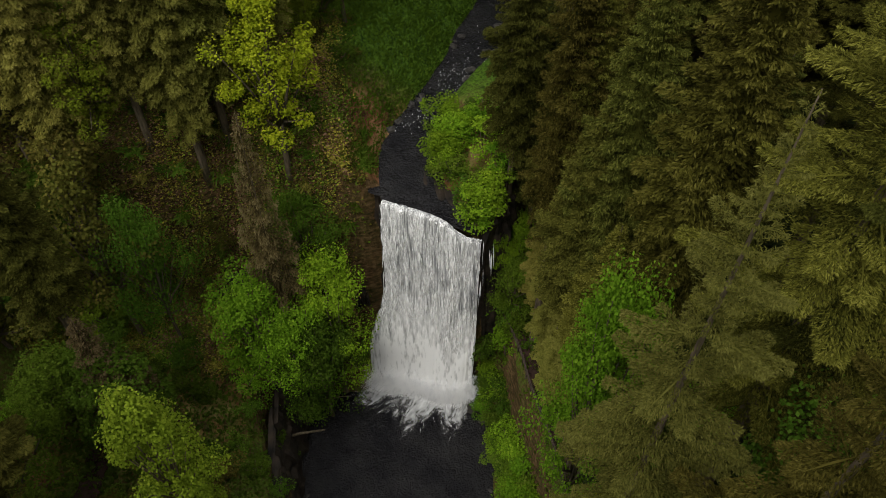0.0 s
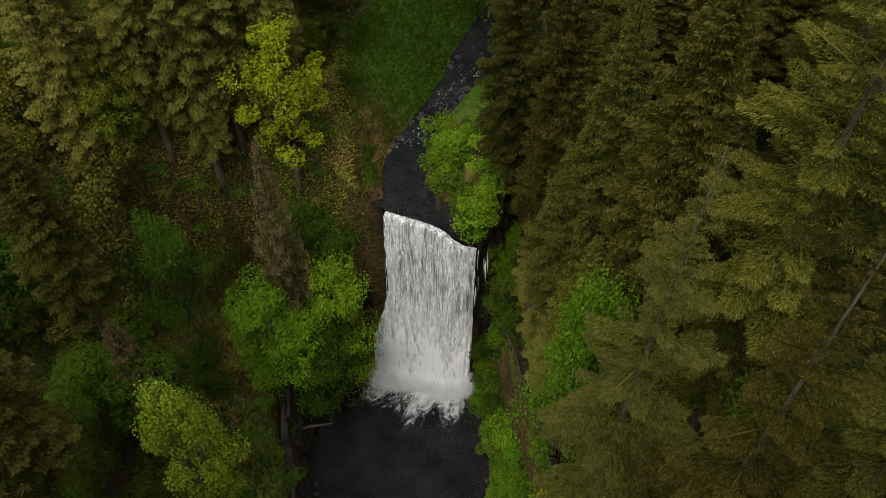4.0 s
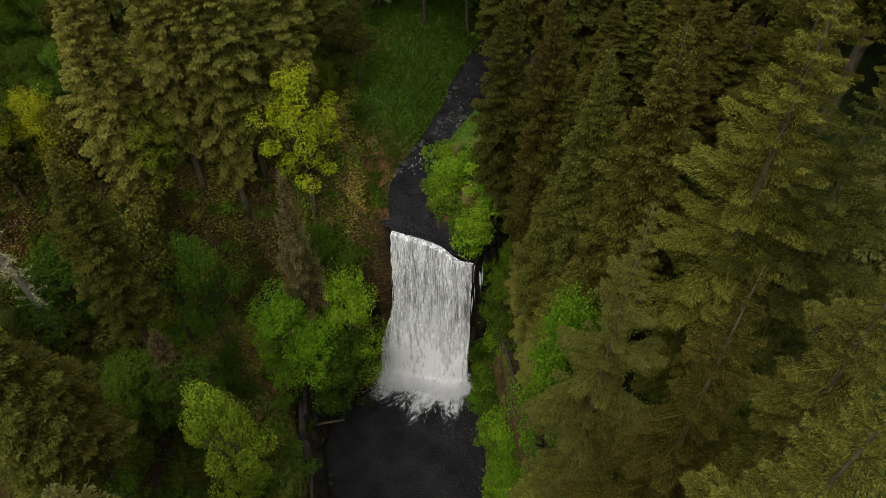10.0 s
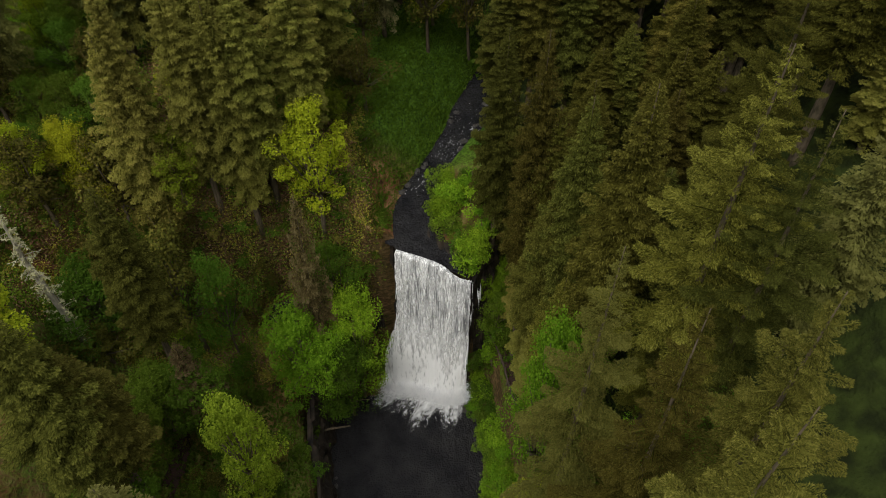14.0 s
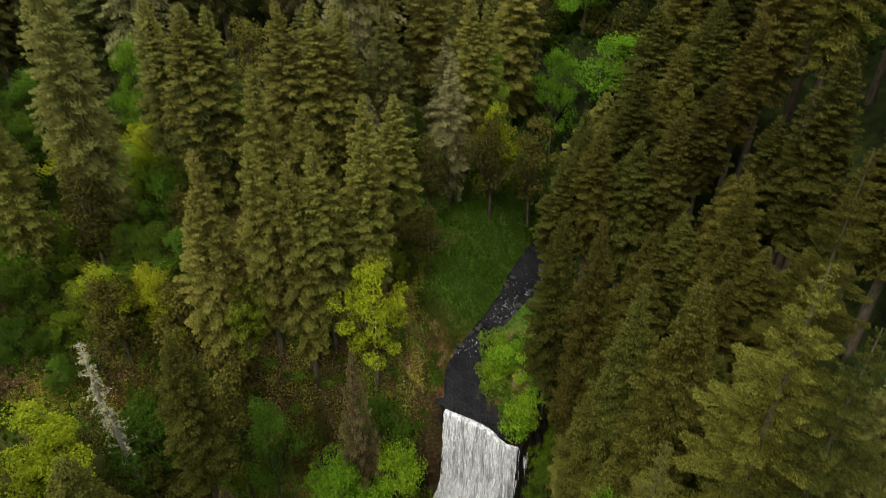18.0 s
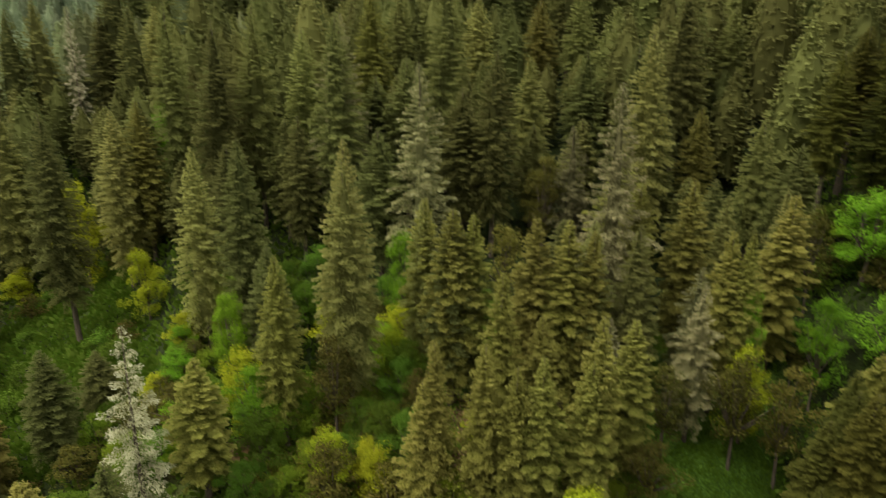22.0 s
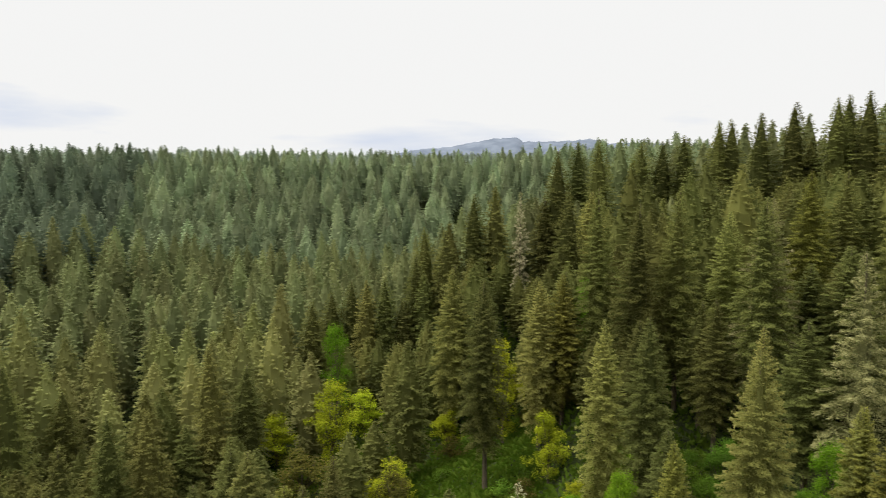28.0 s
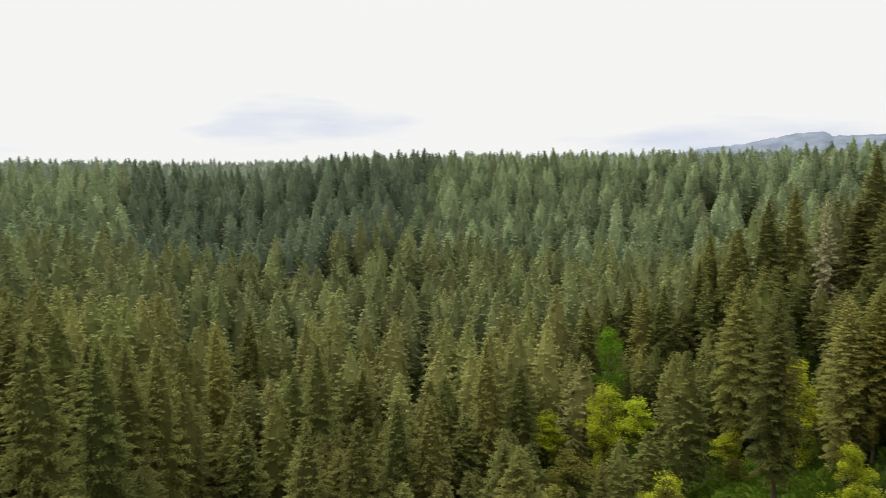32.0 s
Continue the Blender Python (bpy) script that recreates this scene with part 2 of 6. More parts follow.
def ground_material():
    m, n, l, b = material("forest_floor", 0.95, 0.1)
    big, mid, fine = noise_node(n, l, 0.06, 4.0), noise_node(n, l, 0.5, 5.0), noise_node(n, l, 3.5, 6.0)
    litter = ramp_node(n, l, mid.outputs["Fac"], [(0.34, (0.048, 0.024, 0.012)), (0.5, (0.185, 0.082, 0.038)), (0.66, (0.28, 0.17, 0.080))])
    green = ramp_node(n, l, fine.outputs["Fac"], [(0.35, (0.022, 0.05, 0.006)), (0.6, (0.08, 0.15, 0.014))])
    moss = ramp_node(n, l, big.outputs["Fac"], [(0.40, (0, 0, 0)), (0.52, (1, 1, 1))])
    soft = math_node(n, l, "MULTIPLY", moss.outputs["Color"], math_node(n, l, "ADD", fine.outputs["Fac"], 0.25, True), True)
    soil = mix_node(n, l, soft, litter.outputs["Color"], green.outputs["Color"])
    co = n.new("ShaderNodeTexCoord")
    reach = n.new("ShaderNodeVectorMath")
    reach.operation = "LENGTH"
    l.new(co.outputs["Object"], reach.inputs[0])
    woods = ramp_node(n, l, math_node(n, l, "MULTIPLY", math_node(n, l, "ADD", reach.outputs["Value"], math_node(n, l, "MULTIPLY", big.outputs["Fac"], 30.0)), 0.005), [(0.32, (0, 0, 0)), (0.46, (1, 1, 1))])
    across = n.new("ShaderNodeSeparateXYZ")
    l.new(co.outputs["Object"], across.inputs[0])
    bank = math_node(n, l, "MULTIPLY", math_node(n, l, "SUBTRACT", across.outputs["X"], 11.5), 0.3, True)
    # much darker green far from the gorge and on the east bank
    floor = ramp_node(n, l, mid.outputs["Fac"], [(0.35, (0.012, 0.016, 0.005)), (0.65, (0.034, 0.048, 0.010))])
    meadow = math_node(n, l, "MULTIPLY", math_node(n, l, "SUBTRACT", across.outputs["Y"], 9.0), 0.18, True)
    soil = mix_node(n, l, meadow, soil, green.outputs["Color"])
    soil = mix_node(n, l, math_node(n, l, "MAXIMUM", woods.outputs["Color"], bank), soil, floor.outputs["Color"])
    # steep faces show wet basalt with moss in its cracks
    ge = n.new("ShaderNodeNewGeometry")
    sp = n.new("ShaderNodeSeparateXYZ")
    l.new(ge.outputs["True Normal"], sp.inputs[0])
    rock_n = noise_node(n, l, 1.6, 7.0, stretch=(1, 1, 2.2))
    rock = ramp_node(n, l, rock_n.outputs["Fac"], [(0.3, (0.016, 0.010, 0.006)), (0.5, (0.085, 0.042, 0.022)), (0.7, (0.17, 0.10, 0.055))])
    rock_c = mix_node(n, l, math_node(n, l, "MULTIPLY", mid.outputs["Fac"], 0.55), rock.outputs["Color"], (0.06, 0.075, 0.014))
    steep = ramp_node(n, l, math_node(n, l, "ADD", sp.outputs["Z"], math_node(n, l, "MULTIPLY", fine.outputs["Fac"], 0.25)), [(0.32, (1, 1, 1)), (0.50, (0, 0, 0))])
    l.new(mix_node(n, l, steep.outputs["Color"], soil, rock_c), b.inputs["Base Color"])
    hgt = math_node(n, l, "ADD", mid.outputs["Fac"], math_node(n, l, "MULTIPLY", fine.outputs["Fac"], 0.5))
    bump(n, l, b, hgt, 1.0, 0.5)
    return m


GROUND = ground_material()


def water_material():
    m, n, l, b = material("dark_water", 0.13, 0.32)
    a, c = noise_node(n, l, 1.1, 4.0, stretch=(1, 0.6, 1)), noise_node(n, l, 4.5, 3.0)
    tint = ramp_node(n, l, noise_node(n, l, 0.25, 4.0).outputs["Fac"], [(0.35, (0.010, 0.010, 0.012)), (0.65, (0.026, 0.025, 0.026))])
    l.new(tint.outputs["Color"], b.inputs["Base Color"])
    b.inputs["IOR"].default_value = 1.33
    bump(n, l, b, math_node(n, l, "ADD", a.outputs["Fac"], math_node(n, l, "MULTIPLY", c.outputs["Fac"], 0.6)), 1.0, 0.6)
    return m


WATER = water_material()


def foam_material(name, low, high, lo=0.36, hi=0.52, stretch=(2.6, 2.6, 0.16), fine=0.5, whiter=0.0):
    """Falling or broken white water: opaque white strands with gaps between them, denser towards the foot."""
    m, n, l, b = material(name, 0.55, 0.3)
    s = noise_node(n, l, 1.0, 6.0, stretch=stretch)
    s2 = noise_node(n, l, 1.0, 4.0, stretch=(1.3, 1.3, 0.22))
    v = math_node(n, l, "ADD", math_node(n, l, "MULTIPLY", s.outputs["Fac"], fine), math_node(n, l, "MULTIPLY", s2.outputs["Fac"], 1.0 - fine))
    if whiter:
        at = n.new("ShaderNodeAttribute")
        at.attribute_name = "fall"
        v = math_node(n, l, "ADD", v, math_node(n, l, "MULTIPLY", at.outputs["Fac"], whiter))
    col = ramp_node(n, l, v, [(lo, low), (hi, high)])
    l.new(col.outputs["Color"], b.inputs["Base Color"])
    bump(n, l, b, v, 0.3, 0.15)
    return m, n, l, b, v


FALL_SOLID = foam_material("falling_water", (0.22, 0.225, 0.235), (0.96, 0.96, 0.96), 0.42, 0.60, (6.5, 6.5, 0.42), 0.58, 0.24)[0]


def torn(name, lo, hi, stretch, fine=0.5, whiter=0.0, low=(0.84, 0.845, 0.85)):
    """White water with see-through gaps."""
    m, n, l, b, v = foam_material(name, low, (0.97, 0.97, 0.97), lo, hi, stretch, fine, whiter)
    clear = n.new("ShaderNodeBsdfTransparent")
    mx = n.new("ShaderNodeMixShader")
    l.new(ramp_node(n, l, v, [(lo, (0, 0, 0)), (hi, (1, 1, 1))]).outputs["Color"], mx.inputs["Fac"])
    l.new(clear.outputs["BSDF"], mx.inputs[1])
    l.new(b.outputs["BSDF"], mx.inputs[2])
    l.new(mx.outputs["Shader"], n["Material Output"].inputs["Surface"])
    return m


FALL = torn("falling_strands", 0.50, 0.60, (8.0, 8.0, 0.7), 0.6, 0.05)
MIST = torn("aerated_water", 0.58, 0.88, (3.2, 3.2, 0.6), 0.6, 0.42, (0.80, 0.805, 0.81))
FOAM_SOFT = torn("foam_soft", 0.30, 0.46, (5, 5, 5))
FOAM = foam_material("foam", (0.70, 0.71, 0.73), (0.9, 0.9, 0.9), stretch=(2, 2, 2))[0]


def plain_material(name, a, b_, scale, rough=0.85, rel=0.4, dist=0.05):
    m, n, l, b = material(name, rough, 0.2)
    t = noise_node(n, l, scale, 6.0)
    r = ramp_node(n, l, t.outputs["Fac"], [(0.32, a), (0.68, b_)])
    l.new(r.outputs["Color"], b.inputs["Base Color"])
    bump(n, l, b, t.outputs["Fac"], rel, dist)
    return m


TRAIL = plain_material("trail_dirt", (0.022, 0.012, 0.009), (0.055, 0.030, 0.022), 1.3)
ROCK = plain_material("wet_basalt", (0.014, 0.013, 0.012), (0.085, 0.078, 0.07), 1.1, 0.5, 0.9, 0.2)
# blue-grey because the haze in front of the hill is in its colour
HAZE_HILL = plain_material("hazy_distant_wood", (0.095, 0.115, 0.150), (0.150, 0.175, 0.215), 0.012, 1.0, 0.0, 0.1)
CLIFF = plain_material("mossy_basalt", (0.007, 0.006, 0.005), (0.045, 0.033, 0.023), 0.9, 0.75, 1.0, 0.3)
WOOD = plain_material("weathered_rail_wood", (0.035, 0.025, 0.019), (0.09, 0.066, 0.052), 3.0)



def fan_material():
    """Foam thrown out over the pool in feathery streaks that thin out with their reach."""
    m, n, l, b = material("foam_fan", 0.6, 0.2)
    b.inputs["Base Color"].default_value = (0.86, 0.87, 0.88, 1)
    uv = n.new("ShaderNodeAttribute")
    uv.attribute_name = "flow"
    out = n.new("ShaderNodeSeparateXYZ")
    l.new(uv.outputs["Vector"], out.inputs[0])
    mp = n.new("ShaderNodeMapping")
    mp.inputs["Scale"].default_value = (1.0, 2.2, 1.0)
    l.new(uv.outputs["Vector"], mp.inputs["Vector"])
    fine, wide = n.new("ShaderNodeTexNoise"), n.new("ShaderNodeTexNoise")
    fine.inputs["Scale"].default_value, fine.inputs["Detail"].default_value = 3.6, 6.0
    wide.inputs["Scale"].default_value, wide.inputs["Detail"].default_value = 0.7, 3.0
    l.new(mp.outputs["Vector"], fine.inputs["Vector"])
    l.new(mp.outputs["Vector"], wide.inputs["Vector"])
    v = math_node(n, l, "ADD", math_node(n, l, "MULTIPLY", fine.outputs["Fac"], 0.55), math_node(n, l, "MULTIPLY", wide.outputs["Fac"], 0.75))
    v = math_node(n, l, "SUBTRACT", v, math_node(n, l, "MULTIPLY", math_node(n, l, "POWER", out.outputs["Y"], 0.6), 0.56))
    clear, mx = n.new("ShaderNodeBsdfTransparent"), n.new("ShaderNodeMixShader")
    l.new(ramp_node(n, l, v, [(0.14, (0, 0, 0)), (0.62, (1, 1, 1))]).outputs["Color"], mx.inputs["Fac"])
    l.new(clear.outputs["BSDF"], mx.inputs[1])
    l.new(b.outputs["BSDF"], mx.inputs[2])
    l.new(mx.outputs["Shader"], n["Material Output"].inputs["Surface"])
    return m


FOAM_FAN = fan_material()

# ---- relief of the land ----
# Rows: bearing to the left of the gorge's axis; columns: distance from the middle of the gorge.
RELIEF_R = np.array([0, 25, 60, 110, 170, 250, 400, 590, 1200, 2000, 4000.0])
RELIEF = {
    -180: (4, 14, 36, 60, 75, 85, 95, 105),
    -120: (4, 26, 55, 70, 80, 86, 95, 105),
    -55: (4, 22, 52, 70, 80, 88, 96, 106),
    -25: (4, 14, 42, 62, 80, 87, 86, 96),
    0: (4, 6, 30, 40, 64, 78, 82, 94),
    20: (4, 6, 31, 42, 65, 80, 78, 94),
    32: (4, 8, 33, 43, 58, 72, 72, 92),
    42: (4, 10, 34, 40, 51, 66, 66, 90),
    46: (4, 11, 33, 36, 36, 56, 42, 84),
    50: (4, 12, 32, 33, 30, 46, 28, 80),
    60: (4, 12, 28, 24, 20, 22, 30, 82),
    75: (4, 12, 22, 6, 11, 16, 38, 82),
    92: (4, 14, 24, 9, 11, 18, 30, 80),
    106: (4, 16, 34, 32, 33, 34, 44, 74),
    140: (4, 16, 38, 58, 70, 73, 80, 95),
}
RELIEF_A = np.array(sorted(RELIEF) + [180.0])
RELIEF_Z = np.array([RELIEF[a] for a in sorted(RELIEF)] + [RELIEF[-180]], float)


def ramp(a, b, v):
    u = np.clip((v - a) / (b - a), 0, 1)
    return u * u * (3 - 2 * u)


def hum(x, y, size, seed=0.0):
    """Smooth rolling unevenness between about -1 and 1."""
    k = 6.283 / size
    a = np.sin(k * (x + 0.31 * y) + seed) + np.sin(k * (0.83 * y - 0.47 * x) * 1.31 + 2.1 * seed)
    b = np.sin(k * (0.62 * x - 0.91 * y) * 1.87 + 1.3 + seed) + np.sin(k * (0.95 * x + 0.7 * y) * 2.43 + 0.4 * seed)
    return (a + 0.6 * b) / 3.2


def far_land(x, y):
    dx, dy = x + 1.0, y + 56.0
    r = np.hypot(dx, dy)
    az = np.degrees(np.arctan2(-dx, dy))
    skyline = 98 + 9 * hum(x, y, 900, 1.0)
    hill = 130 + 0 * az
    ia = np.clip(np.searchsorted(RELIEF_A, az, side="right") - 1, 0, len(RELIEF_A) - 2)
    u = (az - RELIEF_A[ia]) / (RELIEF_A[ia + 1] - RELIEF_A[ia])
    u = u * u * (3 - 2 * u)
    cols = [RELIEF_Z[ia, k] * (1 - u) + RELIEF_Z[ia + 1, k] * u for k in range(8)] + [skyline, 126 + 0 * r, hill]
    cols = np.stack(cols)
    ir = np.clip(np.searchsorted(RELIEF_R, r, side="right") - 1, 0, len(RELIEF_R) - 2)
    v = np.clip((r - RELIEF_R[ir]) / (RELIEF_R[ir + 1] - RELIEF_R[ir]), 0, 1)
    pick = lambda i: np.take_along_axis(cols, np.clip(i, 0, 10)[None], 0)[0]
    p0, p1, p2, p3 = pick(ir - 1), pick(ir), pick(ir + 1), pick(ir + 2)
    m1, m2 = 0.35 * (p2 - p0), 0.35 * (p3 - p1)
    v2, v3 = v * v, v * v * v
    z = (2 * v3 - 3 * v2 + 1) * p1 + (v3 - 2 * v2 + v) * m1 + (3 * v2 - 2 * v3) * p2 + (v3 - v2) * m2
    spur_az = 82 - 15 * ramp(320, 1300, r)
    z = z + 11 * np.exp(-(((az - spur_az) / 6.0) ** 2)) * ramp(300, 420, r) * (1 - ramp(470, 620, r))
    z = z - 10 * np.exp(-(((az - 93) / 5.0) ** 2)) * ramp(380, 600, r) * (1 - ramp(900, 1300, r))
    return z + 2.2 * hum(x, y, 47, 2.0) * ramp(50, 120, r) + 5 * hum(x, y, 190, 0.7) * ramp(270, 420, r) * (1 - 0.75 * ramp(500, 650, r))


def creek_mid(y):
    """Middle of the upper creek, and half its width."""
    mid = 2.6 + 0.02 * y + 9.5 * ramp(6, 26, y) + 0.42 * np.clip(y - 24, 0, None)
    brink = ramp(2.5, -4.5, y)
    return mid + 1.5 * brink, 2.45 + 0.5 * np.sin(0.31 * y + 0.6) + 1.6 * brink


def rim_y(x):
    """Where the head wall of the basin stands: behind the falls, and round to both sides."""
    side = 0.9 + 0.03 * x + 0.9 * np.sin(0.35 * x) + 0.8 * ramp(0, -8, x)
    return np.where(x < 0, side, 0.9 - 0.72 * np.clip(x, 0, 8.3) + 1.7 * np.clip(x - 8.3, 0, 8))


def pool_edges(y):
    left = -11.3 + 0.9 * np.sin(0.33 * y + 1.0) + 5.5 * ramp(-5, 2, y) + 5.0 * ramp(-21, -30, y)
    right = 9.2 + 0.5 * np.sin(0.5 * y + 0.4) - 1.2 * ramp(-16, -30, y)
    return left, right


TRAIL_Z = 13.0


def trail_right_x(y):
    return 13.6 - 3.6 * ramp(-9, 3, y) + 0.5 * np.sin(0.3 * y + 1.2)


def gorge(x, y):
    """Ground near the falls."""
    # basin below the falls
    left, right = pool_edges(y)
    tr = trail_right_x(y)
    dl, dr = left - x, x - right
    z_left = np.where(dl < 0, -1.2, 9.5 * ramp(0, 2.2, dl) + 3.5 * ramp(2, 9, dl))
    wall_l = np.clip(-28.5 - x + 0.15 * y, 0, None)
    z_left = z_left + np.where(dl > 0, 1.15 * np.minimum(wall_l, 12) + 0.45 * np.clip(wall_l - 12, 0, None), 0)
    foot = 4.5 * ramp(0, 1.2, dr) + (TRAIL_Z - 4.5) * ramp(0.6, 1.0, np.clip(dr / np.maximum(tr - 0.9 - right, 0.8), 0, 1))
    up = np.clip(x - tr - 0.9, 0, None)
    z_right = np.where(dr < 0, -1.2, foot + 1.75 * np.minimum(up, 9) + 0.55 * np.clip(up - 9, 0, None))
    low = np.where(x < (left + right) / 2, z_left, z_right)
    low = np.where((dl < 0) & (dr < 0), -1.2, low)
    # land above the falls
    mid, half = creek_mid(y)
    bed = 27.2 + 0.1 * np.clip(y, -4, 60)
    d = np.abs(x - mid) - half
    bank = 0.9 * ramp(-0.2, 0.7, d)
    lslope = np.clip(d - 0.6, 0, None)
    left_up = 1.0 * np.minimum(lslope, 6) + 0.22 * np.clip(lslope - 6, 0, 22)
    right_up = 0.35 * np.minimum(lslope, 5) + 0.85 * np.clip(lslope - 5, 0, 24)
    near_rim = ramp(0, 9, y - rim_y(x))
    left_up = left_up * (0.42 + 0.58 * near_rim)
    high = bed + bank + np.where(x < mid, left_up, right_up)
    # head wall between the two
    back = y - rim_y(x)
    step = np.where((x > -30) & (x < 12), 1.0, 0.0)
    cliff = ramp(-0.3, 1.3 + 4.0 * ramp(-1.5, -8.0, x), back)
    shelf = ramp(-4.2, -2.4, back - 1.6 * ramp(-13, -9, x)) * ramp(-2.5, -4.0, x) * np.where(x > -28.5, 1.0, 0.0)
    low = low * (1 - shelf) + TRAIL_Z * shelf
    z = low * (1 - cliff) + np.maximum(high, low) * cliff
    return z


def ground_z(x, y):
    x, y = np.asarray(x, float), np.asarray(y, float)
    far, near = far_land(x, y), gorge(x, y)
    w = (1 - ramp(30, 52, np.abs(x))) * ramp(-62, -38, y) * (1 - ramp(34, 62, y))
    rough = 0.55 * hum(x, y, 9, 0.5) + 0.3 * hum(x, y, 3.7, 4.0)
    left, right = pool_edges(y)
    mid, half = creek_mid(y)
    wet = np.where(y < rim_y(x) + 1.5, (x > left - 1) & (x < right + 1), np.abs(x - mid) < half + 0.8)
    trail = (np.abs(x - trail_right_x(y)) < 1.3) & (y < 3)
    return far * (1 - w) + near * w + rough * np.where(wet | trail, 0.0, 1.0)

# ---- mesh helpers ----
def set_age_and_light(me, values):
    """Tone at each vertex: 0 old inner wood and needles in painted shade, 1 fresh outer shoots, lightened towards the
    top.
    """
    me.attributes.new("young", "FLOAT", "POINT").data.foreach_set("value", np.asarray(values, dtype=np.float32))


def mesh_from(name, verts, faces, mat=None, smooth=False, fall=None):
    me = bpy.data.meshes.new(name)
    me.from_pydata([tuple(v) for v in verts], [], faces)
    if fall is not None:
        me.attributes.new("fall", "FLOAT", "POINT").data.foreach_set("value", fall)
    mats = mat if isinstance(mat, (list, tuple)) else [mat]
    for k in mats:
        if k:
            me.materials.append(k)
    if smooth:
        me.polygons.foreach_set("use_smooth", [True] * len(me.polygons))
    me.update()
    return me


def part(name, me, parent, label=""):
    ob = new(name, me)
    ob.parent = parent
    if label:
        ob["label"] = label
    return ob


class Soup:
    """Collects loose pieces of one mesh."""

    def __init__(self):
        self.v, self.f, self.a = [], [], []

    def kite(self, base, tip, side, mid=0.45, young=0.7):
        k = len(self.v)
        self.a += [young * 0.8, young, min(1.0, young * 1.15), young]
        m = base + (tip - base) * mid
        self.v += [base, m + side, tip, m - side]
        self.f.append((k, k + 1, k + 2, k + 3))

    def tube(self, path, radii, sides=6):
        k0 = len(self.v)
        for i, (p, r) in enumerate(zip(path, radii)):
            a = path[min(i + 1, len(path) - 1)] - path[max(i - 1, 0)]
            u = a.orthogonal().normalized()
            w = a.normalized().cross(u)
            self.a += [0.0] * sides
            self.v += [p + r * (math.cos(6.2832 * s / sides) * u + math.sin(6.2832 * s / sides) * w) for s in range(sides)]
        for i in range(len(path) - 1):
            for s in range(sides):
                a, b = k0 + i * sides + s, k0 + i * sides + (s + 1) % sides
                self.f.append((a, b, b + sides, a + sides))
        self.f.append(tuple(k0 + s for s in reversed(range(sides))))
        self.f.append(tuple(k0 + (len(path) - 1) * sides + s for s in range(sides)))

    def mesh(self, name, mat, smooth=False):
        me = mesh_from(name, self.v, self.f, mat, smooth)
        set_age_and_light(me, self.a)
        return me


def numpy_mesh(name, v, f, mat, young, tone=None):
    """A mesh of four-sided pieces from arrays, with the age and painted light of its growth."""
    me = bpy.data.meshes.new(name)
    me.vertices.add(len(v))
    me.vertices.foreach_set("co", v.astype(np.float32).ravel())
    me.loops.add(f.size)
    me.loops.foreach_set("vertex_index", f.astype(np.int32).ravel())
    me.polygons.add(len(f))
    me.polygons.foreach_set("loop_start", np.arange(0, f.size, 4, dtype=np.int32))
    me.materials.append(mat)
    me.update(calc_edges=True)
    set_age_and_light(me, young)
    if tone is not None:
        me.attributes.new("tone", "FLOAT", "POINT").data.foreach_set("value", tone.astype(np.float32))
    return me


def unit(v):
    return v / np.maximum(np.linalg.norm(v, axis=1, keepdims=True), 1e-6)


